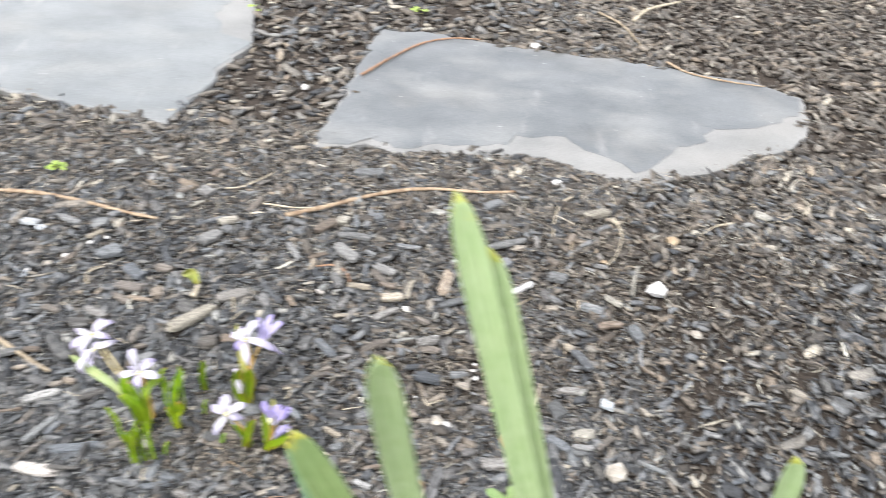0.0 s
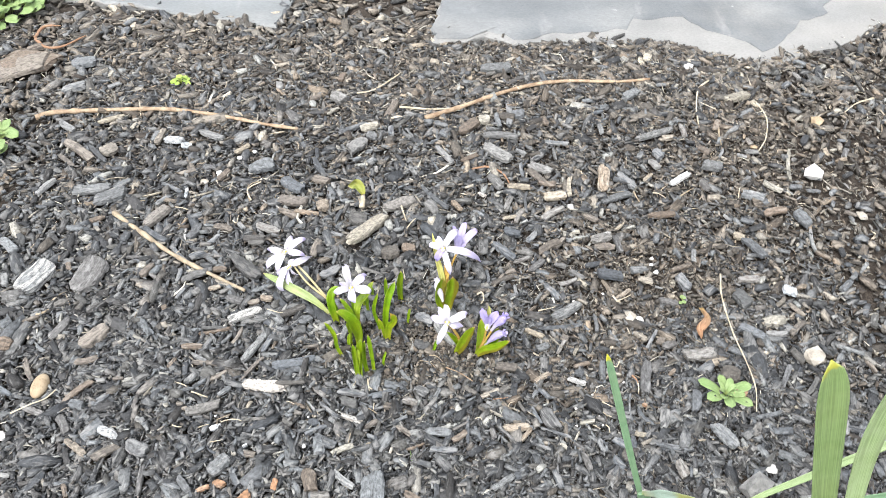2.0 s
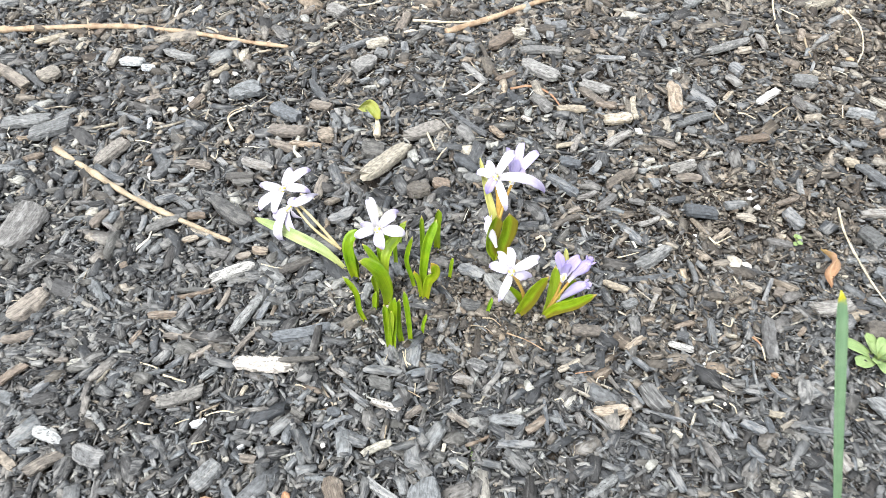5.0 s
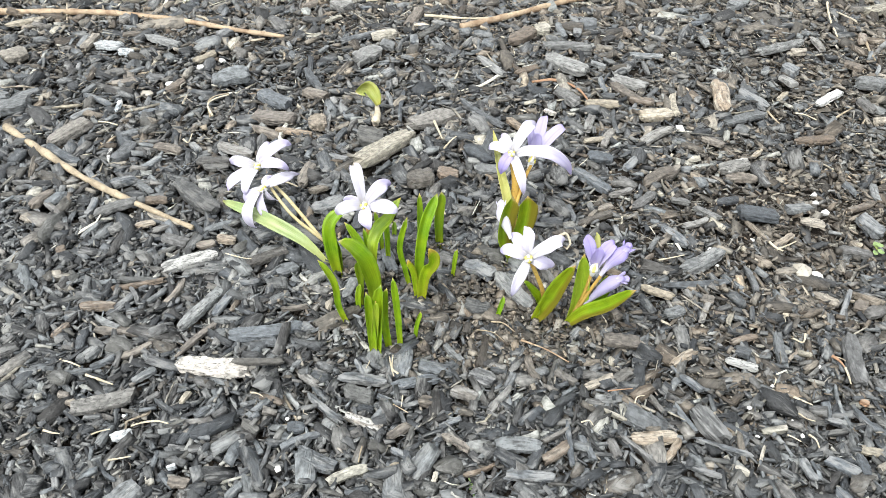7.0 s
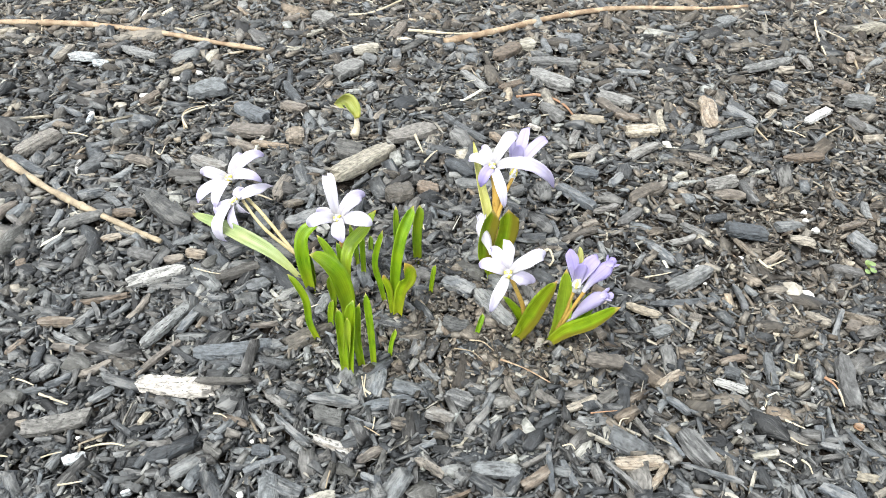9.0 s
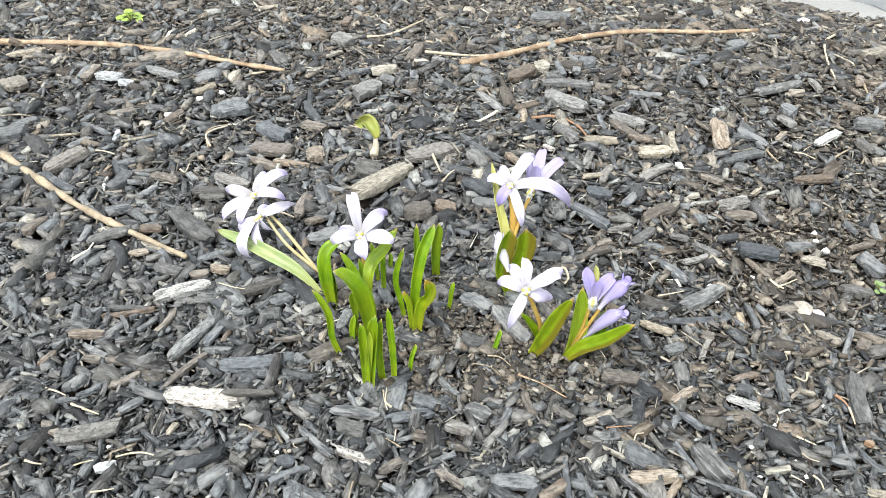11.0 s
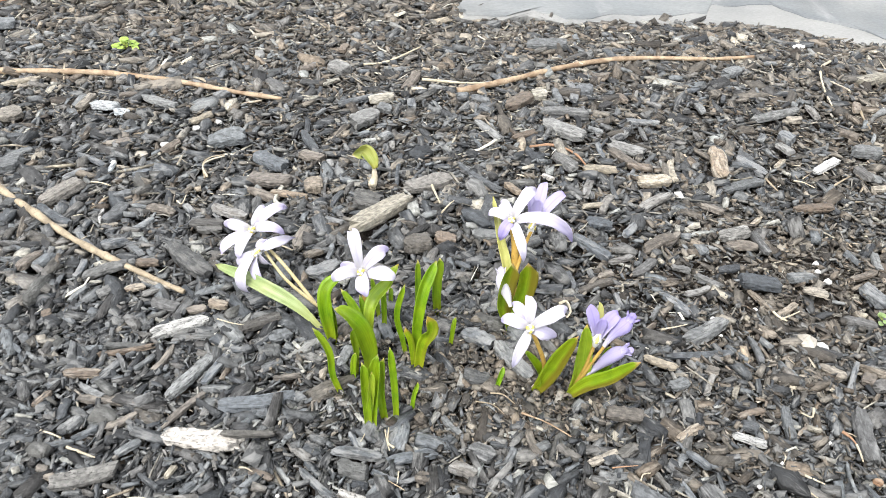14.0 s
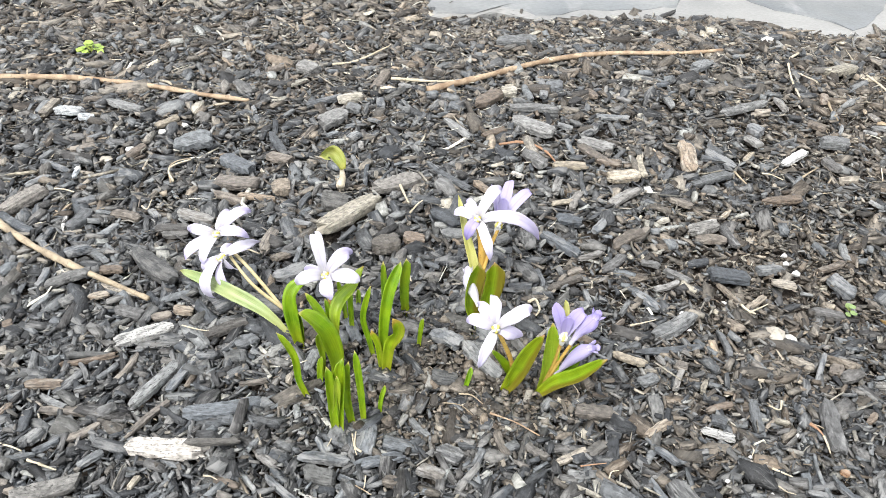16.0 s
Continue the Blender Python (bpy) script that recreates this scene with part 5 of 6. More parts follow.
chip(-0.2750, 0.4325, 0.0138, 0.0026, 7, chip_brown)
chip(-0.1774, 0.4626, 0.0179, 0.0093, -35, chip_grey)
chip(-0.1600, 0.4479, 0.0280, 0.0094, -53, chip_light)
chip(-0.1494, 0.4925, 0.0106, 0.0079, 8, chip_brown)
chip(-0.1057, 0.5131, 0.0237, 0.0053, 26, chip_brown)
chip(-0.1029, 0.5505, 0.0279, 0.0089, -44, chip_grey)
chip(-0.0861, 0.5409, 0.0173, 0.0048, 28, chip_grey)
chip(-0.0728, 0.5333, 0.0201, 0.0066, 43, chip_grey)
chip(-0.0944, 0.5012, 0.0128, 0.0039, -85, chip_grey)
chip(-0.0981, 0.5247, 0.0098, 0.0048, 24, chip_brown)
chip(-0.0583, 0.5581, 0.0261, 0.0084, 36, chip_brown)
chip(-0.0810, 0.4509, 0.0175, 0.0050, -30, chip_pale)
chip(-0.0824, 0.4756, 0.0148, 0.0027, 48, chip_brown)
chip(-0.0741, 0.4925, 0.0152, 0.0031, 59, chip_light)
chip(-0.1398, 0.5528, 0.0098, 0.0077, 30, chip_dark)
chip(-0.1203, 0.5173, 0.0172, 0.0034, -83, chip_grey)
chip(-0.1269, 0.4994, 0.0136, 0.0039, 14, chip_brown)
chip(-0.1795, 0.4344, 0.0127, 0.0090, -13, chip_dark)
chip(-0.0513, 0.4764, 0.0307, 0.0101, 34, chip_light)
chip(-0.0578, 0.4584, 0.0366, 0.0045, 9, chip_grey)
chip(-0.0442, 0.5144, 0.0180, 0.0044, 26, chip_light)
chip(-0.0351, 0.5243, 0.0164, 0.0053, -44, chip_light)
chip(-0.0059, 0.5721, 0.0220, 0.0106, 15, chip_streak)
chip(0.0100, 0.5655, 0.0221, 0.0064, -83, chip_grey)
chip(-0.0035, 0.5602, 0.0181, 0.0073, -2, chip_brown)
chip(-0.0479, 0.5643, 0.0162, 0.0057, 52, chip_brown)
chip(-0.0497, 0.5343, 0.0108, 0.0058, -13, chip_light)
chip(-0.0084, 0.5098, 0.0172, 0.0037, -71, chip_tan)
chip(0.0054, 0.5020, 0.0183, 0.0044, 34, chip_tan)
chip(0.0298, 0.5201, 0.0131, 0.0068, -20, chip_tan)
chip(0.0253, 0.5319, 0.0159, 0.0084, 3, chip_light)
chip(-0.0035, 0.5244, 0.0236, 0.0113, -6, chip_grey)
chip(0.0130, 0.4512, 0.0134, 0.0054, -42, chip_tan)
chip(0.0684, 0.5395, 0.0235, 0.0050, 27, chip_brown)
chip(0.0834, 0.5543, 0.0166, 0.0054, -102, chip_light)
chip(0.0656, 0.5184, 0.0180, 0.0102, -68, chip_grey)
chip(-0.0582, 0.4363, 0.0178, 0.0035, 62, chip_light)
chip(-0.0549, 0.4451, 0.0063, 0.0065, -20, chip_brown)
chip(-0.0256, 0.4640, 0.0231, 0.0037, -92, chip_grey)
chip(-0.0755, 0.4348, 0.0102, 0.0067, 26, chip_light)
chip(0.0206, 0.4452, 0.0282, 0.0030, 58, chip_grey)
chip(0.0297, 0.4455, 0.0070, 0.0081, -17, chip_brown)
chip(-0.0468, 0.4303, 0.0094, 0.0030, 62, chip_pale)
chip(0.0366, 0.4421, 0.0134, 0.0078, 27, chip_grey)
chip(-0.3890, 0.4130, 0.0110, 0.0040, 70, chip_brown)
chip(-0.3481, 0.4012, 0.0154, 0.0042, 34, chip_brown)
chip(-0.3697, 0.3973, 0.0097, 0.0069, 58, chip_light)
chip(-0.3617, 0.3933, 0.0121, 0.0033, 41, chip_grey)
chip(-0.3732, 0.3860, 0.0163, 0.0026, 17, chip_light)
chip(-0.3539, 0.3687, 0.0261, 0.0086, 22, chip_streak)
chip(-0.3717, 0.3667, 0.0112, 0.0036, 14, chip_brown)
chip(-0.3728, 0.3722, 0.0054, 0.0041, -12, chip_brown)
chip(-0.3399, 0.3856, 0.0116, 0.0045, 39, chip_light)
chip(-0.3258, 0.3678, 0.0130, 0.0023, -35, chip_grey)
chip(-0.3322, 0.3729, 0.0067, 0.0032, 46, chip_grey)
chip(-0.3175, 0.3731, 0.0073, 0.0028, 74, chip_pale)
chip(-0.3072, 0.3915, 0.0351, 0.0105, -6, chip_white)
chip(-0.2861, 0.3911, 0.0240, 0.0033, 5, chip_dark, 0.006)
chip(-0.3402, 0.3516, 0.0088, 0.0050, 24, chip_white)
chip(-0.3142, 0.3359, 0.0039, 0.0020, 21, chip_white)
chip(-0.3111, 0.3458, 0.0156, 0.0034, -5, chip_grey)
chip(-0.3081, 0.3649, 0.0070, 0.0045, 49, chip_grey)
chip(-0.3051, 0.3520, 0.0079, 0.0030, -9, chip_grey)
chip(-0.2998, 0.3651, 0.0071, 0.0035, 48, chip_grey)
chip(-0.3093, 0.3283, 0.0089, 0.0054, -9, chip_brown)
chip(-0.3391, 0.3306, 0.0082, 0.0020, -31, chip_grey)
chip(-0.2846, 0.3576, 0.0095, 0.0051, -37, chip_dark)
chip(-0.2359, 0.3844, 0.0225, 0.0062, -7, chip_grey)
chip(-0.2104, 0.3828, 0.0226, 0.0057, 15, chip_grey)
chip(-0.2369, 0.3756, 0.0148, 0.0081, -24, chip_dark)
chip(-0.2521, 0.3682, 0.0225, 0.0034, -41, chip_grey)
chip(-0.2330, 0.3601, 0.0189, 0.0050, -19, chip_streak)
chip(-0.2170, 0.3549, 0.0120, 0.0049, 37, chip_brown)
chip(-0.2217, 0.3722, 0.0143, 0.0029, -22, chip_grey)
chip(-0.2053, 0.3717, 0.0071, 0.0060, -9, chip_brown)
chip(-0.1943, 0.3588, 0.0114, 0.0027, 28, chip_grey)
chip(-0.1919, 0.3485, 0.0152, 0.0034, -36, chip_streak)
chip(-0.2525, 0.3401, 0.0188, 0.0076, -24, chip_grey)
chip(-0.2380, 0.3327, 0.0175, 0.0051, 22, chip_pale)
chip(-0.2198, 0.3358, 0.0076, 0.0021, 37, chip_pale)
chip(-0.2011, 0.3309, 0.0053, 0.0024, 77, chip_pale)
chip(-0.2158, 0.3436, 0.0095, 0.0030, -22, chip_grey)
chip(-0.2760, 0.3406, 0.0183, 0.0020, 79, chip_grey)
chip(-0.2638, 0.3572, 0.0080, 0.0059, -11, chip_grey)
chip(-0.2605, 0.3505, 0.0178, 0.0033, 25, chip_grey)
chip(-0.2843, 0.4085, 0.0083, 0.0057, -3, chip_grey)
chip(-0.2377, 0.3912, 0.0108, 0.0029, -65, chip_grey)
chip(-0.2823, 0.3817, 0.0099, 0.0034, -16, chip_light)
chip(-0.2774, 0.3730, 0.0115, 0.0033, -18, chip_brown)
chip(-0.2675, 0.3726, 0.0110, 0.0018, -51, chip_light)
chip(-0.1922, 0.4025, 0.0149, 0.0032, -53, chip_light)
chip(-0.1877, 0.3758, 0.0126, 0.0065, -24, chip_light)
chip(-0.1786, 0.3853, 0.0119, 0.0087, -32, chip_grey)
chip(-0.1661, 0.3837, 0.0119, 0.0038, 64, chip_grey)
chip(-0.1541, 0.3931, 0.0147, 0.0045, -76, chip_brown)
chip(-0.1383, 0.3881, 0.0110, 0.0043, -36, chip_light)
chip(-0.1224, 0.3856, 0.0169, 0.0042, 30, chip_tan)
chip(-0.1106, 0.3895, 0.0099, 0.0058, 37, chip_dark)
chip(-0.1077, 0.4123, 0.0177, 0.0078, -4, chip_brown)
chip(-0.0965, 0.4099, 0.0072, 0.0022, -64, chip_brown)
chip(-0.1645, 0.3462, 0.0210, 0.0076, -2, chip_light)
chip(-0.1480, 0.3442, 0.0139, 0.0052, 34, chip_brown)
chip(-0.1411, 0.3493, 0.0232, 0.0031, -91, chip_grey)
chip(-0.1471, 0.3535, 0.0136, 0.0021, 30, chip_light)
chip(-0.1335, 0.3469, 0.0130, 0.0033, -70, chip_grey)
chip(-0.1216, 0.3474, 0.0095, 0.0046, -76, chip_grey)
chip(-0.1030, 0.3534, 0.0201, 0.0069, 3, chip_tan)
chip(-0.1105, 0.3459, 0.0216, 0.0025, -50, chip_grey)
chip(-0.1192, 0.3661, 0.0132, 0.0020, -28, chip_pale)
chip(-0.0972, 0.3725, 0.0105, 0.0025, -62, chip_light)
chip(-0.1600, 0.3318, 0.0210, 0.0054, -2, chip_grey)
chip(-0.1818, 0.3347, 0.0152, 0.0020, 24, chip_brown)
chip(-0.0780, 0.4019, 0.0152, 0.0051, 33, chip_tan)
chip(-0.0779, 0.3859, 0.0121, 0.0041, -51, chip_grey)
chip(-0.0495, 0.3993, 0.0156, 0.0049, -18, chip_streak)
chip(-0.0468, 0.4069, 0.0075, 0.0070, -27, chip_grey)
chip(-0.0437, 0.4162, 0.0152, 0.0038, 19, chip_brown)
chip(-0.0264, 0.4114, 0.0186, 0.0051, -96, chip_light)
chip(-0.0147, 0.4081, 0.0076, 0.0026, -20, chip_pale)
chip(0.0095, 0.4046, 0.0324, 0.0094, -103, chip_grey)
chip(-0.0080, 0.3745, 0.0260, 0.0020, -96, chip_light)
chip(-0.0004, 0.3674, 0.0127, 0.0033, -63, chip_grey)
chip(-0.0755, 0.3614, 0.0181, 0.0108, -62, chip_grey)
chip(-0.0858, 0.3651, 0.0160, 0.0034, -65, chip_grey)
chip(-0.0456, 0.3599, 0.0123, 0.0036, 10, chip_pale)
chip(-0.0492, 0.3746, 0.0049, 0.0041, -13, chip_dark)
chip(-0.0559, 0.3452, 0.0122, 0.0017, 62, chip_pale)
chip(-0.0369, 0.3390, 0.0108, 0.0045, -76, chip_grey)
chip(-0.0214, 0.3407, 0.0140, 0.0062, -33, chip_grey)
chip(-0.0118, 0.3422, 0.0111, 0.0046, -93, chip_grey)
chip(-0.0047, 0.3495, 0.0090, 0.0046, -17, chip_pale)
chip(-0.0670, 0.3377, 0.0061, 0.0034, -33, chip_pale)
chip(-0.0955, 0.3476, 0.0153, 0.0039, 52, chip_tan)
chip(-0.0850, 0.3378, 0.0167, 0.0023, -26, chip_grey)
chip(-0.0721, 0.3496, 0.0245, 0.0020, -20, chip_grey)
chip(0.0034, 0.3776, 0.0044, 0.0030, -34, chip_rust)
chip(-0.0139, 0.3655, 0.0101, 0.0037, -9, chip_grey)
chip(-0.0177, 0.3592, 0.0142, 0.0027, 10, chip_dark)
chip(-0.2127, 0.2863, 0.0447, 0.0176, -91, chip_light)
chip(-0.2604, 0.3056, 0.0183, 0.0112, -74, chip_brown)
chip(-0.2350, 0.3074, 0.0210, 0.0056, -40, chip_light)
chip(-0.2865, 0.3030, 0.0087, 0.0048, 83, chip_rust)
chip(-0.2484, 0.2858, 0.0180, 0.0065, 15, chip_grey)
chip(-0.2552, 0.2696, 0.0221, 0.0076, -50, chip_brown)
chip(-0.2427, 0.2704, 0.0167, 0.0042, -41, chip_grey)
chip(-0.2261, 0.2671, 0.0131, 0.0032, 75, chip_light)
chip(-0.1150, 0.3062, 0.0210, 0.0055, 34, chip_streak)
chip(-0.1381, 0.2781, 0.0189, 0.0046, -28, chip_pale)
chip(-0.1627, 0.2762, 0.0202, 0.0067, 25, chip_grey)
chip(-0.4621, 0.4386, 0.0267, 0.0136, 50, chip_brown)
chip(-0.4612, 0.4149, 0.0191, 0.0061, 18, chip_brown)
chip(-0.5062, 0.4047, 0.0260, 0.0047, -58, chip_brown)
chip(-0.5210, 0.3849, 0.0211, 0.0050, -29, chip_grey)
chip(-0.4586, 0.3827, 0.0271, 0.0057, 50, chip_brown)
chip(-0.4550, 0.3698, 0.0118, 0.0087, -16, chip_light)
chip(-0.4600, 0.3513, 0.0176, 0.0076, -54, chip_grey)
chip(-0.4217, 0.3435, 0.0181, 0.0071, -24, chip_white)
chip(-0.4435, 0.3313, 0.0231, 0.0058, -35, chip_tan)
chip(-0.4187, 0.3266, 0.0195, 0.0077, 38, chip_brown)
chip(-0.3955, 0.3311, 0.0177, 0.0114, -22, chip_grey)
chip(-0.3857, 0.3038, 0.0250, 0.0046, 97, chip_grey)
chip(-0.3301, 0.3173, 0.0177, 0.0116, 53, chip_light)
chip(-0.3171, 0.3087, 0.0176, 0.0051, -59, chip_grey)
chip(-0.3383, 0.2981, 0.0099, 0.0038, 25, chip_rust)
chip(-0.3275, 0.3023, 0.0086, 0.0063, -18, chip_rust)
chip(-0.3075, 0.2900, 0.0131, 0.0080, 55, chip_rust)
chip(-0.4274, 0.2819, 0.0193, 0.0047, -34, chip_brown)
chip(-0.3042, 0.2747, 0.0216, 0.0040, -56, chip_grey)
chip(-0.3685, 0.2743, 0.0150, 0.0047, 83, chip_grey)
chip(-0.5349, 0.4289, 0.0130, 0.0125, -14, chip_brown)
chip(0.0606, 0.4313, 0.0268, 0.0117, 6, chip_light)
chip(0.0809, 0.4078, 0.0145, 0.0151, -15, chip_dark)
chip(0.0608, 0.3473, 0.0241, 0.0115, -58, chip_light)
chip(0.0210, 0.3187, 0.0147, 0.0084, -76, chip_light)
chip(0.0995, 0.3673, 0.0268, 0.0040, 12, chip_light)
chip(0.1286, 0.4081, 0.0281, 0.0048, 60, chip_grey)
chip(0.0843, 0.3889, 0.0092, 0.0087, -15, chip_rust)
chip(0.0201, 0.3385, 0.0288, 0.0042, -9, chip_grey)
chip(0.1477, 0.3989, 0.0233, 0.0047, 50, chip_dark)
chip(-0.6084, 0.8690, 0.0290, 0.0222, 14, chip_light)
chip(-0.6016, 0.8120, 0.0273, 0.0145, 24, chip_light)
chip(-0.5603, 0.6974, 0.0467, 0.0104, -38, chip_brown)
chip(-0.5859, 0.7392, 0.0249, 0.0084, -38, chip_light)
chip(-0.5396, 0.6950, 0.0333, 0.0064, -45, chip_grey)
chip(-0.5277, 0.6997, 0.0181, 0.0156, 52, chip_tan)
chip(-0.5040, 0.6239, 0.0318, 0.0166, 26, chip_light)
chip(-0.5257, 0.6342, 0.0366, 0.0123, 15, chip_light)
chip(-0.5800, 0.5493, 0.0291, 0.0094, -41, chip_light)
chip(-0.5737, 0.6358, 0.0258, 0.0082, 63, chip_light)
chip(-0.5677, 0.6802, 0.0250, 0.0055, -39, chip_brown)
chip(-0.5412, 0.7558, 0.0296, 0.0066, 25, chip_pale)
chip(0.1608, 0.6358, 0.0223, 0.0109, -15, chip_light)
chip(0.1863, 0.6519, 0.0207, 0.0080, -40, chip_pale)
chip(0.1780, 0.6129, 0.0256, 0.0086, 17, chip_brown)
chip(0.2024, 0.6017, 0.0219, 0.0124, -72, chip_light)
chip(0.2046, 0.5707, 0.0347, 0.0037, -97, chip_light)
chip(0.1337, 0.5808, 0.0107, 0.0086, -23, chip_pale)
chip(0.1448, 0.5655, 0.0274, 0.0089, -59, chip_grey)
chip(0.1293, 0.5236, 0.0206, 0.0083, 1, chip_light)
chip(0.1626, 0.5088, 0.0120, 0.0102, -25, chip_white)
chip(0.1141, 0.4587, 0.0224, 0.0092, -40, chip_grey)
chip(0.1357, 0.4576, 0.0193, 0.0062, 1, chip_light)
chip(0.1629, 0.4864, 0.0175, 0.0048, -58, chip_tan)
chip(0.1565, 0.4631, 0.0202, 0.0061, 42, chip_brown)
chip(0.1147, 0.4973, 0.0200, 0.0140, -71, chip_dark)
chip(-0.0970, 0.8680, 0.0369, 0.0151, -2, chip_light)
chip(-0.5367, 0.5070, 0.0386, 0.0265, 66, chip_streak)
chip(-0.4890, 0.5088, 0.0404, 0.0264, 77, chip_grey)
chip(0.2156, 0.6885, 0.0532, 0.0041, -105, chip_pale)
chip(-0.6741, 0.8698, 0.0589, 0.0449, -3, chip_brown)
chip(-0.6814, 0.8547, 0.0609, 0.0409, 24, chip_brown)
pebble("stone", 0.0077, 0.4756, 0.0125, 0.0135, stone_pale, "small pale beige stone lying on mulch")
pebble("stone", 0.0165, 0.4735, 0.0085, 0.0070, stone_white, "small white stone lying on mulch")
pebble("stone", -0.0305, 0.6163, 0.0084, 0.0076, stone_white, "small white stone lying on mulch")
pebble("stone", 0.2350, 0.6721, 0.0255, 0.0202, stone_white, "angular white stone lying on mulch")
pebble("stone", 0.1615, 0.4306, 0.0185, 0.0141, stone_pale, "rough pale stone with brown patches in mulch")
pebble("stone", 0.0740, 0.3047, 0.0264, 0.0207, stone_grey, "rough grey stone half sunk in mulch")
pebble("stone", 0.0904, 0.3188, 0.0096, 0.0077, stone_white, "small white stone lying on mulch")
pebble("stone", 0.2716, 0.7674, 0.0176, 0.0132, stone_tan, "rounded tan pebble lying on mulch")
pebble("stone", 0.1842, 0.7184, 0.0095, 0.0068, stone_tan, "tiny tan pebble lying on mulch")
pebble("stone", 0.2657, 0.6093, 0.0130, 0.0091, stone_pale, "small pale pebble lying on mulch")
pebble("stone", 0.1399, 0.8681, 0.0135, 0.0090, stone_white, "small white pebble beside a slate slab")
pebble("acorn", -0.4910, 0.3882, 0.0135, 0.0207, stone_tan, "oval brown acorn lying on mulch")
pebble("stone", 0.1390, 1.3289, 0.0167, 0.0146, stone_white, "small white pebble at the edge of a slate slab")
pebble("stone", -0.2225, 1.1073, 0.0106, 0.0106, stone_white, "small white pebble lying on mulch")
pebble("stone", -0.4009, 0.6674, 0.0082, 0.0064, stone_white, "small white pebble lying on mulch")
pebble("stone", -0.4291, 0.6390, 0.0040, 0.0049, stone_white, "small white stone chip lying on mulch")
pebble("stone", -0.5069, 0.3429, 0.0101, 0.0071, stone_white, "small white pebble lying on mulch")
pebble("stone", -0.3604, 0.8290, 0.0113, 0.0156, stone_grey, "small grey pebble lying on mulch")
pebble("stone", 0.0397, 0.955, 0.010, 0.010, stone_dark, "small dark round pebble on the slab edge")
pebble("stone", -0.3423, 0.3620, 0.0022, 0.0017, stone_white, "tiny white stone chip lying on mulch")
pebble("stone", -0.2685, 0.3624, 0.0020, 0.0016, stone_white, "tiny white stone chip lying on mulch")
pebble("stone", -0.0534, 0.3726, 0.0025, 0.0020, stone_white, "tiny white stone chip lying on mulch")
pebble("stone", -0.0354, 0.3654, 0.0025, 0.0020, stone_white, "tiny white stone chip lying on mulch")
pebble("stone", -0.0334, 0.3576, 0.0025, 0.0020, stone_white, "tiny white stone chip lying on mulch")
pebble("stone", -0.0547, 0.3561, 0.0024, 0.0019, stone_white, "tiny white stone chip lying on mulch")
pebble("stone", -0.0414, 0.4753, 0.0023, 0.0018, stone_white, "tiny white stone chip lying on mulch")
pebble("stone", -0.0132, 0.5009, 0.0031, 0.0025, stone_white, "tiny white stone chip lying on mulch")
pebble("stone", 0.0387, 0.5397, 0.0042, 0.0034, stone_white, "tiny white stone chip lying on mulch")
pebble("stone", 0.0416, 0.5300, 0.0057, 0.0046, stone_white, "tiny white stone chip lying on mulch")
pebble("stone", 0.0406, 0.5479, 0.0043, 0.0034, stone_white, "tiny white stone chip lying on mulch")
pebble("stone", -0.0381, 0.3865, 0.0023, 0.0018, stone_white, "tiny white stone chip lying on mulch")
pebble("stone", -0.0107, 0.3999, 0.0027, 0.0022, stone_white, "tiny white stone chip lying on mulch")
pebble("stone", -0.2685, 0.3362, 0.0034, 0.0027, stone_white, "tiny white stone chip lying on mulch")
pebble("stone", -0.0419, 0.4898, 0.0033, 0.0027, stone_white, "tiny white stone chip lying on mulch")
pebble("stone", -0.3829, 0.6897, 0.0068, 0.0054, stone_white, "tiny white stone chip lying on mulch")
pebble("stone", -0.3995, 0.6622, 0.0075, 0.0060, stone_white, "tiny white stone chip lying on mulch")
pebble("stone", -0.3688, 0.7013, 0.0059, 0.0047, stone_white, "tiny white stone chip lying on mulch")
pebble("stone", -0.3329, 0.3614, 0.0029, 0.0023, stone_pale, "small pale tan stone lying on mulch")
pebble("stone", -0.2630, 0.3629, 0.0023, 0.0018, stone_pale, "small pale tan stone lying on mulch")
pebble("stone", -0.4134, 0.6526, 0.0105, 0.0084, stone_pale, "small pale tan stone lying on mulch")
pebble("stone", -0.4072, 0.4554, 0.0079, 0.0063, stone_pale, "small pale tan stone lying on mulch")


# ---- mulch: loose chips that can be told apart, then the shredded rest ----
plants_at = [(-0.26, 0.473), (-0.233, 0.447), (-0.21, 0.447), (-0.227, 0.409), (-0.158, 0.48), (-0.15, 0.431), (-0.135, 0.43)]
loose, tries = 0, 0
while loose < 260 and tries < 9000:
    tries += 1
    x, y = cut.uniform(-0.62, 0.30), cut.uniform(0.24, 0.86)
    if any((x - a) ** 2 + (y - b) ** 2 < (r + 0.009) ** 2 for a, b, r in placed) or any((x - a) ** 2 + (y - b) ** 2 < 0.022**2 for a, b in plants_at):
        continue
    size = math.exp(cut.gauss(0, 0.3))
    chip(x, y, 0.0120 * size, 0.0052 * size * cut.uniform(0.7, 1.2), cut.uniform(0, 360), cut.choice((chip_grey, chip_grey, chip_any, chip_brown, chip_any, chip_light)))
    loose += 1
for name, pieces in spare.items():
    gathered = bmesh.new()
    for me in pieces:
        gathered.from_mesh(me)
        bpy.data.meshes.remove(me)
    me = bpy.data.meshes.new("coarse_mulch")
    gathered.to_mesh(me)
    gathered.free()
    tagged(part("coarse_mulch", me, bpy.data.materials[name], ground, "coarse bark chips"), kind="stuff")


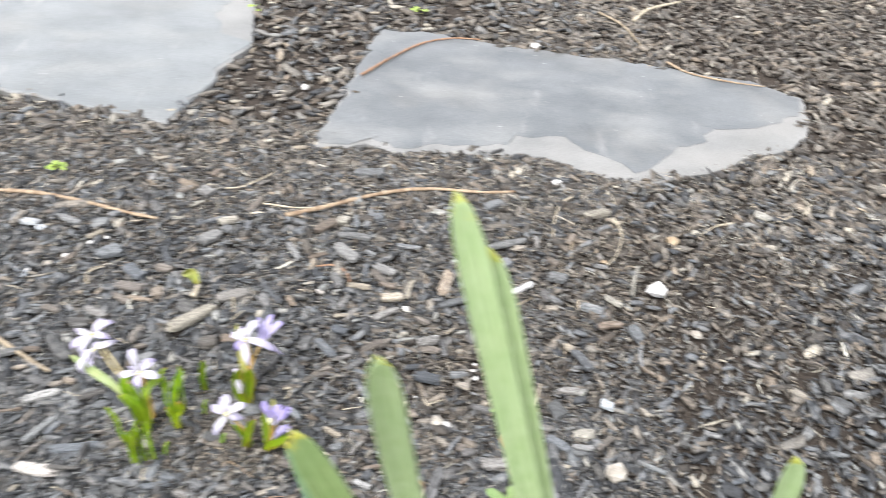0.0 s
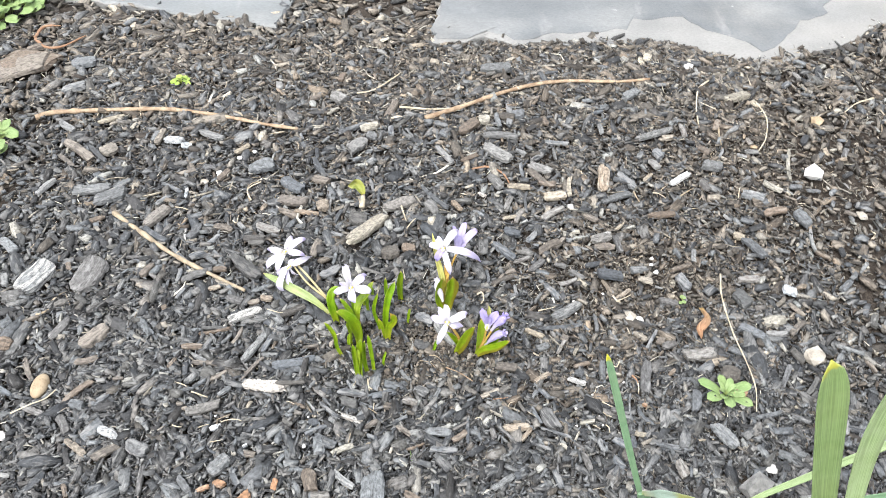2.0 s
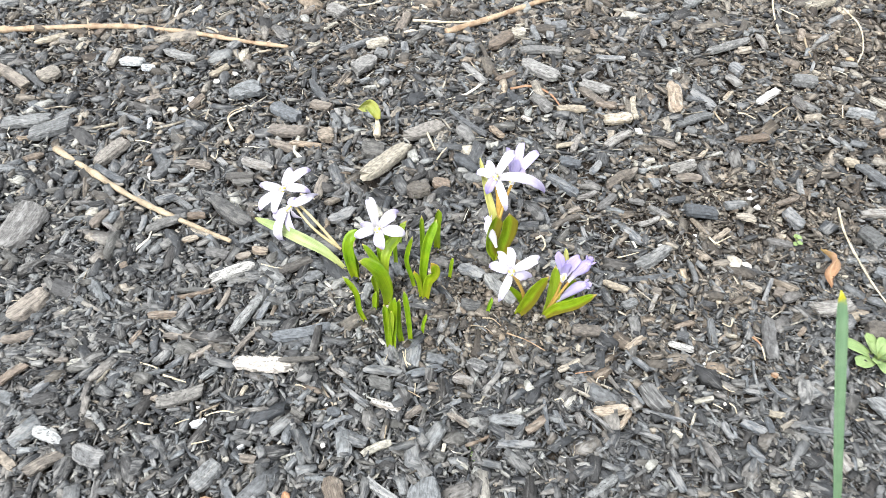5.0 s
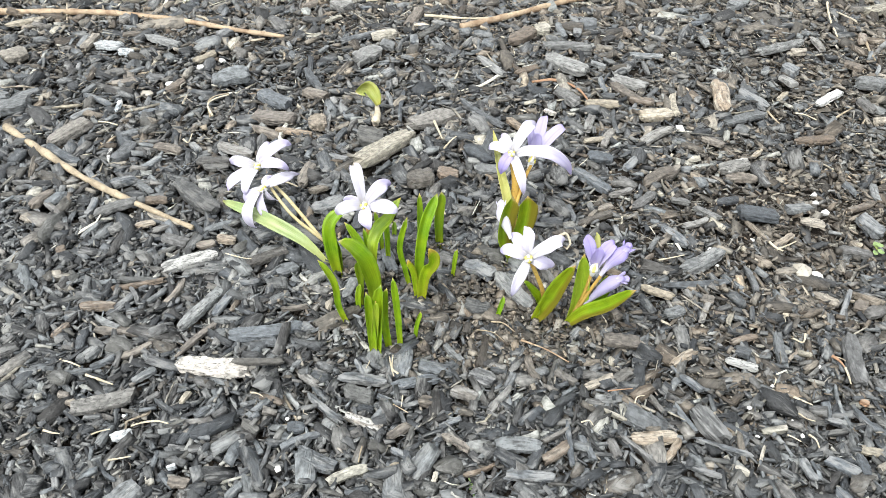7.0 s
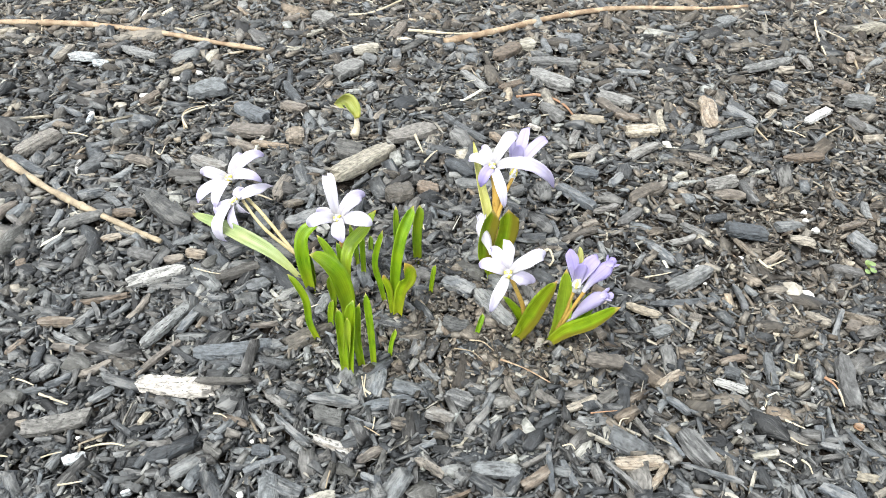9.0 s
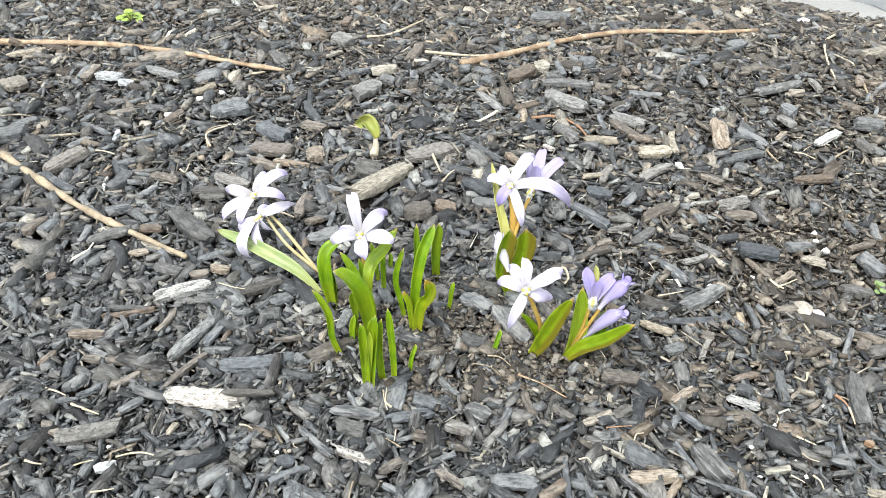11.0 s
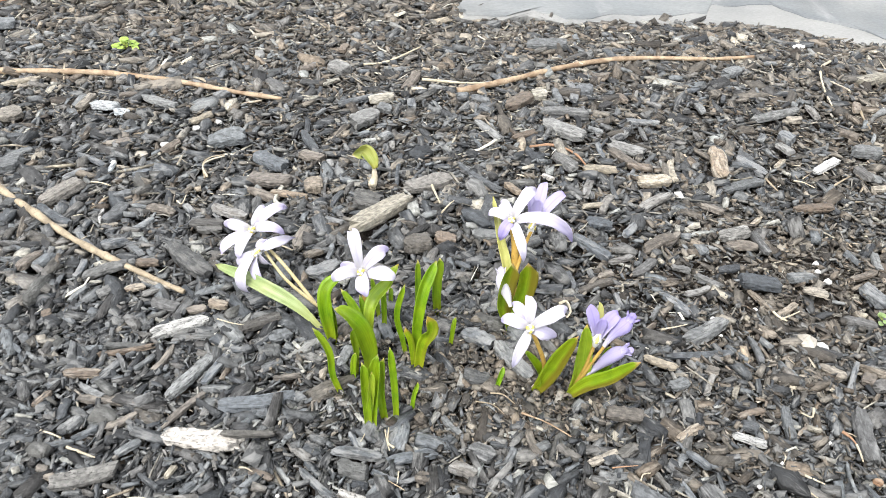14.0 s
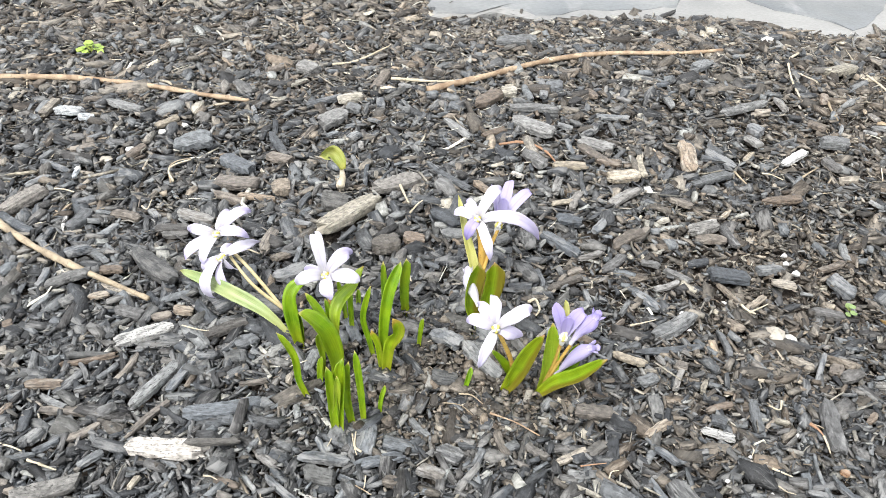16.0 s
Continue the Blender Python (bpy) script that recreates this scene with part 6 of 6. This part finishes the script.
def earthy(x, y):
    """How far the litter is fine brown earth and old bark, from 0 to 1."""
    def spot(cx, cy, rx, ry, k):
        return k * math.exp(-(((x - cx) / rx) ** 2) - ((y - cy) / ry) ** 2)
    far = min(max((y + 0.1 * x - 0.46) / 0.5, 0.0), 1.0)
    return min(1.0, max(spot(-0.055, 0.405, 0.055, 0.042, 0.5), spot(0.03, 0.535, 0.12, 0.075, 0.85), spot(-0.17, 0.437, 0.075, 0.030, 0.75), spot(-0.02, 0.46, 0.07, 0.05, 0.7), spot(0.25, 0.74, 0.22, 0.26, 0.9), 0.72 * far))


def scatter(rng, count, x0, x1, y0, y1, grow, low, high):
    """Places, sizes and turns for wood shreds over a stretch of the bed."""
    rows = []
    for x, y, chance in zip(rng.uniform(x0, x1, count), rng.uniform(y0, y1, count), rng.random(count)):
        if y > 0.86 and on_slab(x, y):
            continue
        # finer litter where the bed is earthy
        size = grow * math.exp(rng.normal(0.0, 0.5)) * (1 - 0.38 * earthy(x, y) * (y < 0.75))
        rows.append((x, y, lie(x, y) + low + (high - low) * chance, 0.0122 * size, size))
    # the larger chips lie on top: keep their faces mostly clear
    r, clear = np.array(rows), np.ones(len(rows), bool)
    for cx, cy, a, b, turn in laid:
        u = (r[:, 0] - cx) * math.cos(turn) + (r[:, 1] - cy) * math.sin(turn)
        v = (r[:, 1] - cy) * math.cos(turn) - (r[:, 0] - cx) * math.sin(turn)
        clear &= ~((abs(u) < a * 0.88 + r[:, 3] * 0.10) & (abs(v) < b * 0.86 + r[:, 3] * 0.10))
    return [row for row, keep in zip(rows, clear) if keep]


def shred_mesh(name, rows, rng, thin=1.0, rings=3, bend=0.05):
    """Many small split chips in one mesh: four corners a ring, grain along the chip."""
    n = len(rows)
    r = np.array(rows)
    length = np.clip(r[:, 3], 0.002, 0.034)
    width = np.clip(0.0043 * thin * r[:, 4] * np.exp(rng.normal(0, 0.34, n)), 0.0005, 0.012)
    thick = np.clip(width * rng.uniform(0.45, 0.95, n), 0.0005, 0.006)
    s = np.array([-1.0, 0.05, 1.0] if rings == 3 else [-1.0, 1.0])[None, :, None]
    cy, cz = np.array([-1.0, 1.0, 1.0, -1.0])[None, None, :], np.array([-1.0, -1.0, 1.0, 1.0])[None, None, :]
    full = np.ones((n, rings, 4))
    taper = np.where(np.abs(s) > 0.5, rng.uniform(0.45, 1.0, (n, rings, 1)), 1.0)
    x = (s * full + rng.uniform(-0.22, 0.16, (n, rings, 4)) * np.sign(s)) * length[:, None, None] / 2
    y = cy * full * taper * rng.uniform(0.75, 1.1, (n, rings, 4)) * width[:, None, None] / 2
    z = cz * full * taper * rng.uniform(0.7, 1.1, (n, rings, 4)) * thick[:, None, None] / 2
    y = y + (1 - s * s) * (rng.normal(0, bend, n) * length)[:, None, None]
    local = np.stack([x, y, z], -1).reshape(n, 4 * rings, 3)
    yaw, pitch, roll = rng.uniform(0, 2 * np.pi, n), rng.normal(0, 0.26, n), rng.normal(0, 0.5, n)
    c, si = np.cos, np.sin
    turn = np.stack([
        np.stack([c(yaw) * c(pitch), c(yaw) * si(pitch) * si(roll) - si(yaw) * c(roll), c(yaw) * si(pitch) * c(roll) + si(yaw) * si(roll)], -1),
        np.stack([si(yaw) * c(pitch), si(yaw) * si(pitch) * si(roll) + c(yaw) * c(roll), si(yaw) * si(pitch) * c(roll) - c(yaw) * si(roll)], -1),
        np.stack([-si(pitch), c(pitch) * si(roll), c(pitch) * c(roll)], -1)], 1)
    verts = np.einsum("nij,nkj->nki", turn, local) + r[:, None, :3]
    uv = np.stack([local[:, :, 0], local[:, :, 1] + local[:, :, 2]], -1)
    quads = np.array([[4 * k + j, 4 * k + 4 + j, 4 * k + 4 + (j + 1) % 4, 4 * k + (j + 1) % 4] for k in range(rings - 1) for j in range(4)] + [[0, 1, 2, 3], [4 * rings - 1 - j for j in range(4)]])
    faces = (quads[None] + 4 * rings * np.arange(n)[:, None, None]).reshape(-1, 4)
    me = bpy.data.meshes.new(name)
    me.vertices.add(n * 4 * rings)
    me.vertices.foreach_set("co", verts.astype(np.float32).ravel())
    me.loops.add(faces.size)
    me.loops.foreach_set("vertex_index", faces.astype(np.int32).ravel())
    me.polygons.add(len(faces))
    me.polygons.foreach_set("loop_start", np.arange(0, faces.size, 4, dtype=np.int32))
    layer = me.uv_layers.new(name="UVMap")
    layer.data.foreach_set("uv", uv.reshape(-1, 2)[faces.ravel()].astype(np.float32).ravel())
    me.update(calc_edges=True)
    me.validate()
    return me


rng = np.random.default_rng(3)
fine = scatter(rng, 82000, -0.60, 0.22, 0.22, 0.94, 0.38, 0.0, 0.0064) + scatter(rng, 26000, -0.50, 0.14, 0.24, 0.50, 0.34, 0.0, 0.0068) + scatter(rng, 13000, -0.80, 0.55, 0.14, 1.0, 0.62, 0.0, 0.0045)
bed = scatter(rng, 27000, -0.80, 0.55, 0.14, 1.0, 0.70, 0.001, 0.0065) + scatter(rng, 3000, -0.80, 0.55, 0.14, 1.0, 0.92, 0.002, 0.0060)
bed += scatter(rng, 6500, 0.5, 1.1, 0.3, 1.0, 1.1, 0.0, 0.005) + scatter(rng, 4000, -1.2, -0.78, 0.5, 1.0, 1.2, 0.0, 0.005)
bed += scatter(rng, 16000, -1.35, 0.35, 0.95, 2.0, 1.05, 0.0, 0.006)
old = scatter(rng, 12500, 0.10, 1.25, 0.98, 2.0, 0.95, 0.0, 0.006)
# thinning out round the stretch that was mulched afresh
outer = [r for r in scatter(rng, 34000, -2.4, 2.4, -1.0, 2.9, 1.7, 0.0, 0.005)
         if not (-1.2 < r[0] < 1.1 and 0.12 < r[1] < 1.97) and rng.random() < math.exp(-1.9 * max(abs(r[0]) - 1.0, 0.1 - r[1], r[1] - 1.9, 0.0))][:15000]
# the bed turns browner and older towards the slabs
bed_new, fine_new, old_fine = [], [], []
for rows, fresh, aged in ((bed, bed_new, old), (fine, fine_new, old_fine)):
    for row, chance in zip(rows, rng.random(len(rows))):
        (aged if chance < earthy(row[0], row[1]) else fresh).append(row)
bed, fine = bed_new, fine_new
mulch = part("mulch", shred_mesh("mulch", bed, rng), mulch_wood, ground, "black dyed shredded bark mulch weathered to grey")
tagged(mulch, kind="stuff")
litter = part("fine_mulch", shred_mesh("fine_mulch", fine, rng, 1.0, 2), mulch_wood, ground, "finely shredded black bark mulch")
tagged(litter, kind="stuff")
old_litter = part("old_fine_mulch", shred_mesh("old_fine_mulch", old_fine, rng, 1.0, 2), old_wood, ground, "finely shredded older brown bark mulch")
tagged(old_litter, kind="stuff")
brown_mulch = part("old_mulch", shred_mesh("old_mulch", old, rng), old_wood, ground, "older brown shredded bark mulch")
tagged(brown_mulch, kind="stuff")
outer_mulch = part("outer_mulch", shred_mesh("outer_mulch", outer, rng, 1.0, 2), mulch_wood, ground, "scattered shredded bark mulch")
tagged(outer_mulch, kind="stuff")
fibres = scatter(rng, 5000, -0.80, 0.55, 0.14, 1.0, 0.75, 0.002, 0.0072) + scatter(rng, 3500, -0.80, 0.55, 0.58, 1.0, 0.95, 0.003, 0.0078)
splinters = part("splinters", shred_mesh("splinters", fibres, rng, 0.17, 3, 0.16), splinter_wood, ground, "fine dark and pale wood splinters")
tagged(splinters, kind="stuff")
# crumbs of earth and rotted bark where the bulbs have pushed through
earth = []
for cx, cy, r, count in ((-0.185, 0.435, 0.050, 800), (-0.140, 0.430, 0.034, 700), (0.02, 0.53, 0.10, 700)):
    a, d = rng.uniform(0, 2 * np.pi, count), r * np.sqrt(rng.random(count))
    for x, y, t, s in zip(cx + np.cos(a) * d, cy + np.sin(a) * d, rng.random(count), np.exp(rng.normal(0, 0.4, count))):
        earth.append((x, y, lie(x, y) + 0.002 + 0.0055 * t, 0.0024 * s, 0.55 * s))
crumbs = part("soil_crumbs", shred_mesh("soil_crumbs", earth, rng, 0.9, 2), old_wood, ground, "brown crumbs of rotted bark")
tagged(crumbs, kind="stuff")
